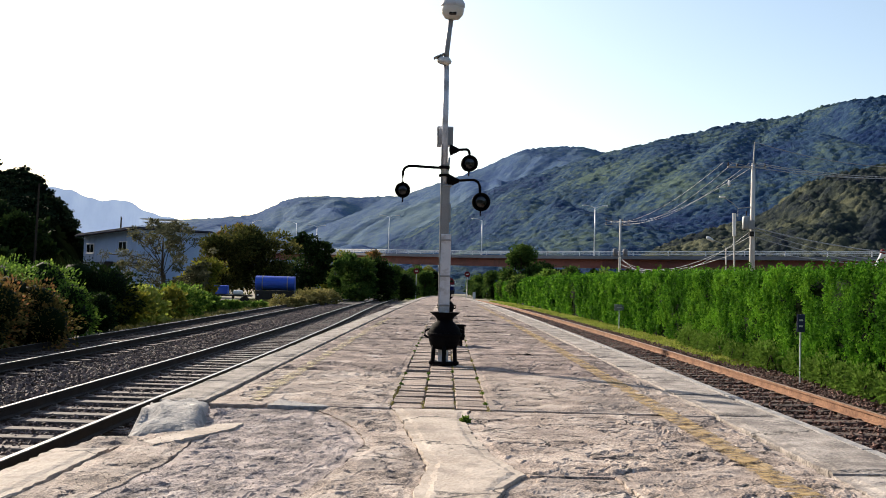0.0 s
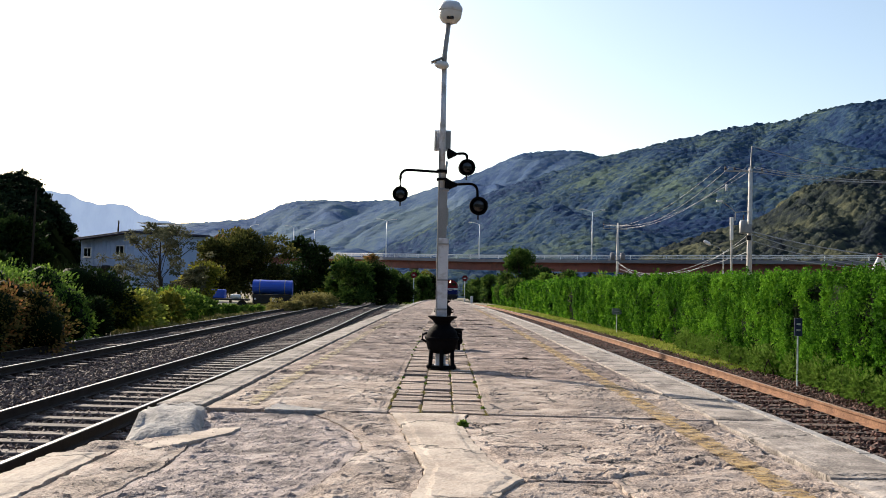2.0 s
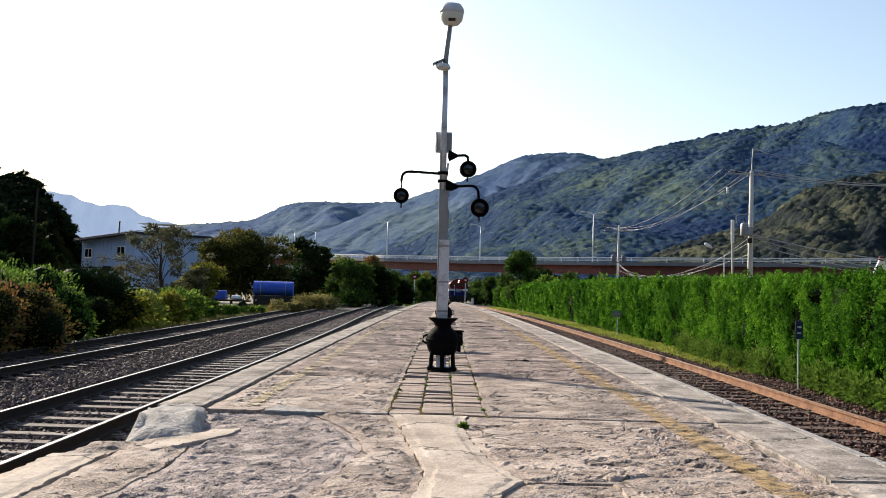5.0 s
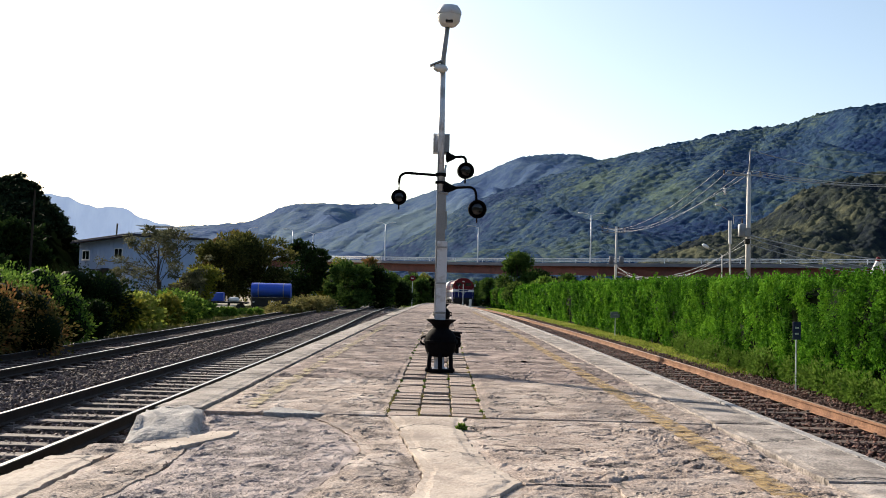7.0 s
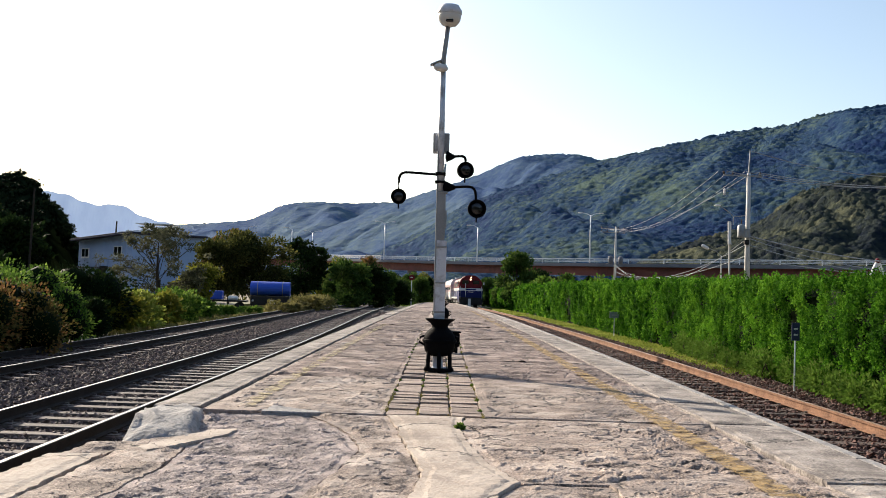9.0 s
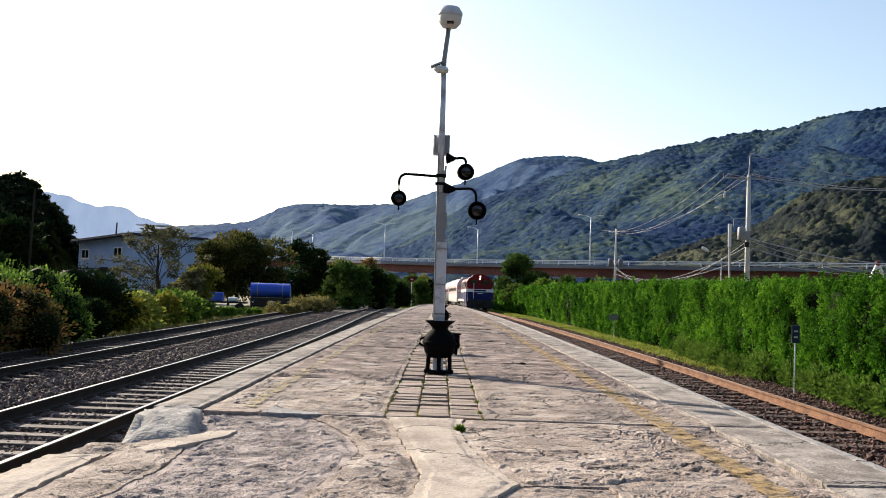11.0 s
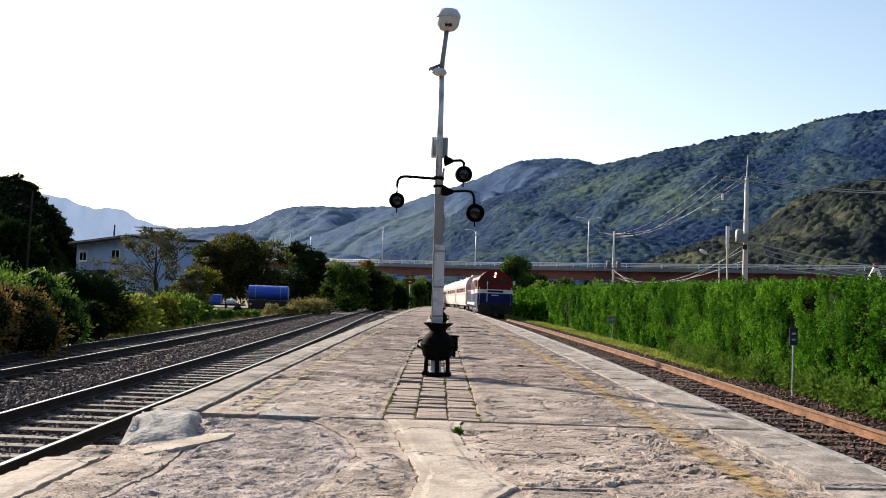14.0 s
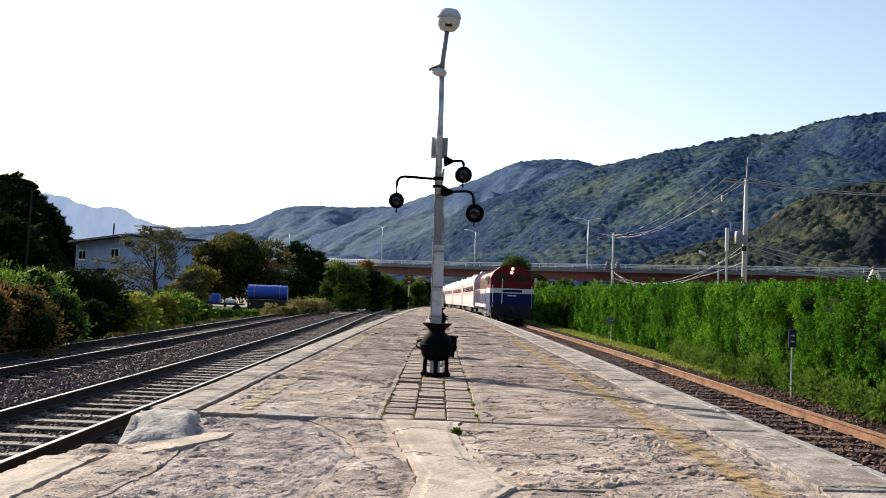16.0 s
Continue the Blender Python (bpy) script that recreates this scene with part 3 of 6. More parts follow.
def worn_skin(poly, top, seed, coarse, fine, dx, dy):
    """Flaked layers and pits on top of a slab: vertices and faces of a fine uneven sheet that dips under the slab's top where it has worn away."""
    px, py = np.array([p[0] for p in poly]), np.array([p[1] for p in poly])
    xs, ys = np.arange(px.min(), px.max(), dx), np.arange(py.min(), py.max(), dy)
    X, Y = np.meshgrid(xs, ys)
    inside = np.zeros(X.shape, bool)
    dist = np.full(X.shape, 9.0)
    for i in range(len(px)):
        ax, ay, bx, by = px[i], py[i], px[i - 1], py[i - 1]
        if ay != by:
            inside ^= ((ay > Y) != (by > Y)) & (X < (bx - ax) * (Y - ay) / (by - ay) + ax)
        ex, ey = bx - ax, by - ay
        u = np.clip(((X - ax) * ex + (Y - ay) * ey) / (ex * ex + ey * ey + 1e-9), 0, 1)
        dist = np.minimum(dist, np.hypot(X - ax - u * ex, Y - ay - u * ey))
    inside &= dist > 0.005
    dist = dist + 0.07 * (fbm(X * 9, Y * 9, seed + 5, 3) - 0.5)
    layers = fbm(X * 1.4, Y * 1.9, seed, 6) * 9
    step = np.floor(layers) + np.clip((layers % 1) / 0.16, 0, 1)
    scab = np.clip((fbm(X * 0.9, Y * 0.9, seed + 9, 3) - 0.42) * 5, 0.25, 1)
    h = coarse * (step / 9 - 0.5) * scab + fine * (fbm(X * 13, Y * 13, seed + 3, 3) - 0.5) * (0.5 + scab)
    # long cracks that wander across the slab
    for sx, sy, o in ((0.55, 1.1, 21), (1.1, 0.8, 33)):
        n = fbm(X * sx, Y * sy, seed * 0.37 + o, 5) - 0.5
        h = h - 0.026 * min(1, coarse / 0.06) ** 2 * np.clip(1 - np.abs(n) / 0.008, 0, 1) * (fbm(X * 0.7, Y * 0.7, o, 2) > 0.42)
    Z = top - 0.006 + (0.015 + h) * np.clip((dist - 0.04) / 0.06, 0, 1) + np.interp(Y, FALL[:, 0], FALL[:, 1])
    w = len(xs)
    q = inside[:-1, :-1] & inside[1:, :-1] & inside[:-1, 1:] & inside[1:, 1:]
    i = (np.arange(len(ys) - 1)[:, None] * w + np.arange(w - 1)[None, :])[q]
    used, back = np.unique(np.stack([i, i + 1, i + w + 1, i + w], 1).ravel(), return_inverse=True)
    v = np.stack([X.ravel()[used], Y.ravel()[used], Z.ravel()[used]], 1)
    return v.tolist(), back.reshape(-1, 4)


def slab(name, poly, top, mat, seed, depth=0.2, rough=0.012, edge=0.012, tilt=0.006, label="", step=0.22, skin=None):
    """One slab with a worn, uneven outline and a chamfered rim."""
    rng = random.Random(seed)
    p = ragged(poly, rng, step, rough)
    cx, cy = sum(q[0] for q in p) / len(p), sum(q[1] for q in p) / len(p)
    tx, ty = rng.uniform(-tilt, tilt), rng.uniform(-tilt, tilt)
    k = len(p)
    v = []
    for ins, dz in ((0, -depth), (0, -edge), (edge, 0)):
        for x, y in p:
            d = math.hypot(x - cx, y - cy) or 1
            z = top + dz + (x - cx) * tx + (y - cy) * ty + fall(y)
            v.append((x - (x - cx) / d * ins, y - (y - cy) / d * ins, z))
    f = [(a * k + i, a * k + (i + 1) % k, (a + 1) * k + (i + 1) % k, (a + 1) * k + i) for a in (0, 1) for i in range(k)]
    f.append(tuple(range(2 * k, 3 * k)))
    if skin:
        sv, sf = worn_skin(poly, top, seed, *skin)
        f += (sf + len(v)).tolist()
        v += [(x, y, z + (x - cx) * tx + (y - cy) * ty) for x, y, z in sv]
    return part(name, mesh_of(name, v, f, mat), mat, platform, label)


# the bed under the slabs
bys = np.concatenate([np.arange(-6, 118, 4.0), [118]])
bv = [(plat_x(x, y), y, z + fall(y)) for y in bys for x, z in ((LEFT + 0.06, -0.7), (LEFT + 0.06, -0.27), (-2.42, -0.27), (-2.42, -0.05), (RIGHT - 0.06, -0.05), (RIGHT - 0.06, -0.7))]
bf = [(6 * i + k, 6 * i + k + 1, 6 * i + 7 + k, 6 * i + 6 + k) for i in range(len(bys) - 1) for k in range(5)]
part("bed", mesh_of("bed", bv, [f[::-1] for f in bf] + [tuple(range(6 * len(bys) - 6, 6 * len(bys)))], JOINT), JOINT, platform)
# slabs of the far part: left field, right field, copings
serial = 0
y = 10.24
while y < 112:
    far = y > 46
    step = 4.0 if not far else 8.0
    e = y + step - 0.025
    for x0, x1 in ((-2.44, -0.555), (0.485, 2.85)):
        serial += 1
        # beyond 13 m a darker concrete stands for shade between the bumps
        slab("slab", [(plat_x(x0, y), y), (plat_x(x1, y), y), (plat_x(x1, e), e), (plat_x(x0, e), e)], (serial * 37 % 5) * 0.003, SHADED_STAINED_CONCRETE if y > 13 else CONCRETE, serial,
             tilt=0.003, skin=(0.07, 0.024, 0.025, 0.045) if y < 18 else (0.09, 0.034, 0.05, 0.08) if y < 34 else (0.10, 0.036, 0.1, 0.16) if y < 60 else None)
    for x0, x1, up in ((LEFT, -2.47, 0.03), (2.88, RIGHT, 0.012)):
        for h in range(1 if far else 2):
            a = y + h * step / (1 if far else 2)
            b = a + step / (1 if far else 2) - 0.025
            serial += 1
            slab("coping_stone", [(plat_x(x0, a), a), (plat_x(x1, a), a), (plat_x(x1, b), b), (plat_x(x0, b), b)], up, COPING, serial, 0.28,
                 skin=(0.02, 0.008, 0.03, 0.06) if y < 22 else None)
    y += step

# the near part: broken concrete with wide cracks, an asphalt patch and a smooth strip
CRACK = [(0.33, 5.9), (0.44, 6.5), (0.60, 6.82), (1.2, 6.85), (1.52, 7.08), (2.77, 7.02)]
STRIP_EDGE = [(0.60, 6.82), (0.40, 7.5), (0.30, 8.3), (0.22, 9.3), (0.28, 10.21)]
ROUGH_EDGE = [(-0.51, 10.21), (-0.36, 9.2), (-0.27, 8.4), (-0.10, 7.2), (-0.16, 6.0), (-0.22, 4.2)]
PATCH_EDGE = [(-1.36, 10.21), (-1.05, 9.6), (-0.78, 8.9), (-0.62, 8.1), (-0.70, 7.2), (-0.82, 6.4), (-1.0, 4.2)]
NEAR = [
    ("slab", CRACK[2:] + [(2.8, 10.21)] + STRIP_EDGE[::-1][:-1], 0.0, CONCRETE),
    ("slab", CRACK[:4] + [(1.25, 6.4), (1.31, 4.2), (0.28, 4.2)], -0.012, CONCRETE),
    ("slab", [(1.31, 4.2), (1.25, 6.4), (1.2, 6.85), (1.52, 7.08), (2.77, 7.02), (2.77, 4.2)], 0.008, CONCRETE),
    ("slab", [(-0.22, 4.2)] + ROUGH_EDGE[::-1][1:] + STRIP_EDGE[::-1] + CRACK[1::-1] + [(0.28, 4.2)], 0.012, SMOOTH_CONCRETE),
    ("slab", ROUGH_EDGE + PATCH_EDGE[::-1], -0.004, CONCRETE),
    ("asphalt_patch", PATCH_EDGE + [(-2.2, 4.2), (-1.96, 7.0), (-2.02, 8.1), (-2.44, 10.21)], -0.018, ASPHALT_PATCH),
    ("slab", [(-2.2, 4.2), (-1.96, 7.0), (-2.02, 8.1), (-2.14, 8.6), (-2.46, 8.3), (-2.5, 7.2), (-2.52, 4.2)], -0.01, CONCRETE),
    ("slab", [(-2.88, 7.55), (-2.53, 7.56), (-2.48, 8.28), (-2.86, 8.22)], -0.03, CONCRETE),
    ("coping_stone", [(2.79, 4.2), (RIGHT, 4.2), (RIGHT, 7.15), (2.79, 7.1)], 0.012, COPING),
    ("coping_stone", [(2.82, 7.12), (RIGHT, 7.17), (RIGHT, 10.21), (2.83, 10.21)], 0.018, COPING),
    ("coping_stone", [(LEFT + 0.05, 4.2), (-2.54, 4.2), (-2.52, 7.5), (LEFT + 0.05, 7.45)], 0.0, SMOOTH_CONCRETE),
]
for i, (nm, poly, z, mat) in enumerate(NEAR):
    rough = {SMOOTH_CONCRETE: (0.014, 0.008), ASPHALT_PATCH: (0.04, 0.046), COPING: (0.022, 0.012)}.get(mat, (0.075, 0.024))
    slab(nm, poly, z, mat, 900 + i, rough=0.02, edge=0.012, tilt=0.002, step=0.09, skin=(*rough, 0.018, 0.028))
# loose flakes and mortar smears by the broken edge
for i, (poly, z, mat) in enumerate((
        ([(-2.36, 7.75), (-2.22, 7.62), (-2.02, 8.0), (-1.80, 8.6), (-1.78, 8.9), (-1.98, 8.8), (-2.2, 8.3)], 0.012, SMOOTH_CONCRETE),
        ([(-2.36, 10.0), (-1.82, 10.05), (-1.80, 10.24), (-2.38, 10.24)], 0.03, PAVER),
        ([(-1.78, 10.02), (-1.1, 10.06), (-1.2, 10.16), (-1.75, 10.5)], 0.03, PALE_CONCRETE))):
    slab("flake", poly, z, mat, 930 + i, depth=0.06, rough=0.02, edge=0.012, tilt=0.01, step=0.07, label="broken flake of pale concrete")
for i, yy in enumerate((-6, -0.95)):
    slab("slab", [(LEFT, yy), (RIGHT, yy), (RIGHT, yy + 5.1), (LEFT, yy + 5.1)], 0.0, CONCRETE, 950 + i)


# brick paving down the middle, 3 rows wide
def block_mesh(name, sx, sy, sz, mat, seed, ch=0.008):
    """A worn block with chamfered top edges."""
    rng = random.Random(seed)
    v = []
    for ins, z in ((0, -sz), (0, -ch), (ch, 0)):
        for a, b in ((-1, -1), (1, -1), (1, 1), (-1, 1)):
            v.append((a * (sx / 2 - ins) + rng.uniform(-1, 1) * 0.006, b * (sy / 2 - ins) + rng.uniform(-1, 1) * 0.006, z + rng.uniform(-0.002, 0.002)))
    f = [(4 * k + i, 4 * k + (i + 1) % 4, 4 * k + 4 + (i + 1) % 4, 4 * k + 4 + i) for k in (0, 1) for i in range(4)] + [(8, 9, 10, 11)]
    return mesh_of(name, v, f, mat)


PAVERS = [block_mesh("paver", 0.325, 0.222, 0.1, PAVER, s) for s in range(5)]
rngp = random.Random(4)
y = 10.45
row = 0
while y < 40:
    for k in range(3):
        ob = part("paver", PAVERS[rngp.randrange(5)], PAVER, platform)
        ob.matrix_basis = pose(-0.38 + k * 0.345, y + (0.0, 0.07, -0.05)[k] + rngp.uniform(-0.02, 0.02), rngp.uniform(-0.02, 0.012), rngp.uniform(-2.5, 2.5), rngp.uniform(-1.2, 1.2), rngp.uniform(-1.5, 1.5))
    y += 0.25
slab("slab", [(-0.53, 40.4), (0.46, 40.4), (0.46, 76), (-0.53, 76)], 0.0, CONCRETE, 970)
slab("slab", [(-0.53, 76.05), (0.46, 76.05), (0.3, 112), (-0.5, 112)], 0.0, CONCRETE, 971)

# worn yellow safety lines: flaking paint on the slabs
for x0, w0, y0, y1, paint in ((2.33, 0.22, 4.4, 60.0, YELLOW), (-2.03, 0.17, 10.4, 34.0, PALE_YELLOW)):
    y = y0
    while y < y1:
        rr = random.Random(int(y * 100))
        ln = rr.uniform(1.2, 2.4)
        p = ragged([(plat_x(x0 - w0 / 2, y), y), (plat_x(x0 + w0 / 2, y), y), (plat_x(x0 + w0 / 2, y + ln), y + ln), (plat_x(x0 - w0 / 2, y + ln), y + ln)], rr, 0.05, 0.014)
        part("yellow_line", mesh_of("yellow_line", [(a, b, 0.034 + fall(b)) for a, b in p], [tuple(range(len(p)))], paint), paint, platform)
        y += ln

# broken raised end of the side coping
bm = bmesh.new()
bmesh.ops.create_grid(bm, x_segments=14, y_segments=20, size=0.5)
for v in bm.verts:
    u, w = v.co.x + 0.5, v.co.y + 0.5
    hgt = 0.17 * min(1, (w / 0.30) ** 0.7) * min(1, ((1 - u) / 0.12) ** 0.6) * min(1, (u / 0.10) ** 0.5 + 0.15)
    hgt *= 1 - 0.55 * max(0, (w - 0.5) / 0.5)
    nz = noise.noise((u * 4, w * 6, 2.0)) * 0.05 + noise.noise((u * 9, w * 14, 5.0)) * 0.022 + noise.noise((u * 25, w * 35, 7.0)) * 0.008
    v.co = (-2.64 - 0.3 * w + u * (0.66 - 0.12 * w) + 0.05 * noise.noise((w * 4, 0, 1)), 8.25 + w * 2.0 + 0.10 * noise.noise((u * 4, 3, 1)), -0.06 + hgt + nz)
edges = bmesh.ops.extrude_face_region(bm, geom=bm.faces[:])
for g in edges["geom"]:
    if isinstance(g, bmesh.types.BMVert):
        g.co.z -= 0.35
bmesh.ops.recalc_face_normals(bm, faces=bm.faces[:])
part("broken_coping", bm, PALE_CONCRETE, platform, "crumbled raised pale concrete edge", smooth=True)


# ---- tracks ----
def rail_mesh(name, x, y0, y1, side, rusty):
    """A rail with foot, web and head that follows the bend."""
    prof = [(-0.062, -0.15), (-0.062, -0.138), (-0.012, -0.12), (-0.012, -0.045), (-0.035, -0.036), (-0.035, -0.006), (-0.026, 0), (0.026, 0), (0.035, -0.006), (0.035, -0.036), (0.012, -0.045), (0.012, -0.12), (0.062, -0.138), (0.062, -0.15)]
    ys = np.concatenate([np.arange(y0, min(y1, 60), 6.0), np.arange(max(y0, 60), y1 + 0.1, 4.0)])
    k = len(prof)
    v = [(x + bend(q) + a, q, RAIL_Z + side + fall(q) + b) for q in ys for a, b in prof]
    f = [(i * k + j, i * k + (j + 1) % k, (i + 1) * k + (j + 1) % k, (i + 1) * k + j) for i in range(len(ys) - 1) for j in range(k)]
    me = mesh_of(name, v, f, RAIL_RUST if rusty else RAIL_DARK)
    me.materials.append(RAIL_RUST_TOP if rusty else RAIL_TOP)
    for p in me.polygons:
        if p.index % k == 6:
            p.material_index = 1
    return me


def sleeper_mesh(mat):
    bm = bmesh.new()
    add_box(bm, (0, 0, -0.08), (2.4, 0.23, 0.16), 0.012)
    for s in (-1, 1):
        add_box(bm, (s * 0.75, 0, 0.006), (0.32, 0.17, 0.016), 0.003)
        for q in (-1, 1):
            add_box(bm, (s * 0.75 + q * 0.085, 0.05, 0.022), (0.05, 0.05, 0.03))
    me = bpy.data.meshes.new("sleeper")
    bm.to_mesh(me)
    bm.free()
    me.materials.append(mat)
    return me


def stones(name, x0, x1, y0, y1, count, z, mat, seed, size, parent, dodge=()):
    """Loose angular stones over a strip of the bed."""
    rng = np.random.default_rng(seed)
    base = np.array([(1, 0, 0), (-1, 0, 0), (0, 1, 0), (0, -1, 0), (0, 0, 1), (0, 0, -1)], float)
    tri = np.array([(0, 2, 4), (2, 1, 4), (1, 3, 4), (3, 0, 4), (2, 0, 5), (1, 2, 5), (3, 1, 5), (0, 3, 5)])
    ys = y0 + (y1 - y0) * rng.random(count) ** 1.7
    xs = rng.uniform(x0, x1, count)
    keep = np.ones(count, bool)
    for c in dodge:
        keep &= np.abs(xs - c) > 0.06
    xs, ys = xs[keep], ys[keep]
    k = len(xs)
    xs = xs + np.array([bend(q) for q in ys])
    s = size * rng.uniform(0.5, 1.25, k) * (1 + np.clip(ys - 25, 0, 60) / 50)
    v = base[None] * s[:, None, None] * rng.uniform(0.6, 1.2, (k, 6, 1)) * np.array([1, 1, 0.75])
    ang = rng.uniform(0, 6.28, k)
    ca, sa = np.cos(ang)[:, None], np.sin(ang)[:, None]
    tilt = rng.uniform(-0.7, 0.7, k)[:, None]
    X, Y, Z = v[..., 0], v[..., 1], v[..., 2]
    Y, Z = Y * np.cos(tilt) - Z * np.sin(tilt), Y * np.sin(tilt) + Z * np.cos(tilt)
    X, Y = X * ca - Y * sa, X * sa + Y * ca
    zz = z + rng.uniform(-0.02, 0.025, k) + np.interp(ys, FALL[:, 0], FALL[:, 1])
    v = np.stack([X + xs[:, None], Y + ys[:, None], Z + zz[:, None]], -1).reshape(-1, 3)
    f = (tri[None] + 6 * np.arange(k)[:, None, None]).reshape(-1, 3)
    me = bpy.data.meshes.new(name)
    me.from_pydata(v.tolist(), [], f.tolist())
    me.materials.append(mat)
    return tagged(part(name, me, mat, parent), kind="stuff")


def track(label, xc, drop, rusty, sleeper_mat, stone_mat, sleepers_to, seed, bed_w, reach=1.6):
    t = thing("railway_track", label, "railway track", group="railway tracks", kind="structure")
    for s in (-0.75, 0.75):
        part("rail", rail_mesh("rail", xc + s, -8, 330, drop, rusty), RAIL_DARK, t, "rusty orange steel rail" if rusty else "dark steel rail with polished top")
    me = sleeper_mesh(sleeper_mat)
    rng = random.Random(seed)
    y = -5.7
    while y < sleepers_to:
        ob = part("sleeper", me, sleeper_mat, t)
        ob.matrix_basis = pose(xc + bend(y) + rng.uniform(-0.03, 0.03), y, RAIL_Z + drop + fall(y) - 0.168 + rng.uniform(-0.01, 0.006), rng.uniform(-1, 1), 0, rng.uniform(-0.8, 0.8))
        y += 0.62
    ys = np.concatenate([np.arange(-10, 110, 3.0), np.arange(110, 335, 8.0)])
    prof = [(-bed_w - 0.5, -0.62), (-bed_w, -0.265), (bed_w, -0.265), (bed_w + 0.5, -0.62)]
    v = [(xc + bend(q) + a, q, RAIL_Z + drop + fall(q) + b) for q in ys for a, b in prof]
    f = [(4 * i + j, 4 * i + j + 1, 4 * i + 5 + j, 4 * i + 4 + j) for i in range(len(ys) - 1) for j in range(3)]
    bed = RUST_BALLAST if rusty else BALLAST
    part("ballast_bed", mesh_of("ballast_bed", v, f, bed), bed, t)
    stones("ballast", xc - 1.6, xc + reach, 6.0, 75, 26000, RAIL_Z + drop - (0.183 if rusty else 0.203), stone_mat, seed, 0.04, t, (xc - 0.75, xc + 0.75))
    return t


track("straight track with dark rails, pale sleepers and gravel ballast", -4.62, 0.0, False, SLEEPER, STONE, 78, 31, 1.55)
track("second straight track with dark rails on gravel ballast", -8.65, 0.0, False, DARK_SLEEPER, STONE, 60, 32, 1.75)
track("gently curved track with rusty orange rails and dark sleepers", 5.35, 0.0, True, DARK_SLEEPER, RUST_STONE, 70, 33, 2.3, 2.35)
strip = thing("ballast_strip", "strip of loose grey gravel between two tracks", "gravel", kind="structure")
ys = np.concatenate([np.arange(-10, 110, 3.0), np.arange(110, 335, 8.0)])
v = [(a + bend(q), q, RAIL_Z + fall(q) + b) for q in ys for a, b in ((-6.95, -0.235), (-6.62, -0.20), (-6.12, -0.235))]
part("gravel_bed", mesh_of("gravel_bed", v, [(3 * i + j, 3 * i + j + 1, 3 * i + 4 + j, 3 * i + 3 + j) for i in range(len(ys) - 1) for j in range(2)], BALLAST), BALLAST, strip)
stones("gravel", -6.95, -6.1, 9, 75, 8000, RAIL_Z - 0.19, STONE, 40, 0.045, strip)

# crumbs of concrete and grit lying on the platform
def crumbs(name, x0, x1, y0, y1, count, size, mat, seed):
    ob = stones(name, x0, x1, y0, y1, count, 0.006, mat, seed, size, platform)
    return ob


GRIT = shade("concrete_grit", [(0.20, 0.165, 0.14), (0.42, 0.36, 0.31)], 5, 0.9, fine=40, island=0.4)
crumbs("grit", -2.3, -0.7, 5.5, 10.2, 1500, 0.0065, GRIT, 61)
crumbs("grit", -0.6, 2.8, 5.5, 14.0, 900, 0.0055, GRIT, 62)
crumbs("grit", -2.9, 3.5, 10.0, 32.0, 1300, 0.0065, GRIT, 63)

# narrow nosing along the platform's edge above the rusty track
y = 4.2
while y < 70:
    v = []
    for q in (y, y + 3.96):
        for xx, zz in ((RIGHT - 0.075, -0.2), (RIGHT - 0.075, 0.034), (RIGHT + 0.02, 0.034), (RIGHT + 0.02, -0.2)):
            v.append((plat_x(xx, q), q, zz + fall(q)))
    part("nosing", mesh_of("nosing", v, [(0, 1, 5, 4), (1, 2, 6, 5), (2, 3, 7, 6), (3, 2, 1, 0), (4, 5, 6, 7)], PALE_CONCRETE), PALE_CONCRETE, platform)
    y += 4.0
# ---- lamp posts on the platform ----
def arc(a, corner, b, n=5):
    """Points of a pipe that turns round a corner from a to b."""
    a, c, b = Vector(a), Vector(corner), Vector(b)
    r = min((a - c).length, (b - c).length) * 0.5
    p, q = c + (a - c).normalized() * r, c + (b - c).normalized() * r
    return [a] + [p * (1 - f) ** 2 + c * 2 * f * (1 - f) + q * f * f for f in [i / n for i in range(n + 1)]] + [b]


def hung_lamp(parent, arm, at, radius, tilt, label):
    """A bent pipe arm with a round black lamp at its end."""
    pipe = part("arm", tube(arm, 0.021), BLACK_IRON, parent, smooth=True)
    m = Matrix.Translation(at) @ pose(0, 0, 0, 90, 0, 0) @ pose(0, 0, 0, 0, tilt, 0)
    lamp = part("lamp", turned([(0.03, -0.12), (radius * 0.6, -0.11), (radius * 0.93, -0.05), (radius, 0.03), (radius, 0.06), (radius * 0.93, 0.065), (radius * 0.86, 0.03)], 24, m), BLACK_IRON, parent, label, smooth=True)
    part("lens", turned([(0.02, 0.032), (radius * 0.8, 0.034), (radius * 0.5, 0.055), (0.02, 0.062)], 20, m), DARK_GLASS, lamp, smooth=True)
    part("pin", rod(Vector(at) - Vector((0, 0, radius - 0.01)), Vector(at) - Vector((0, 0, radius + 0.07)), 0.012, n=8), BLACK_IRON, lamp)
    return pipe


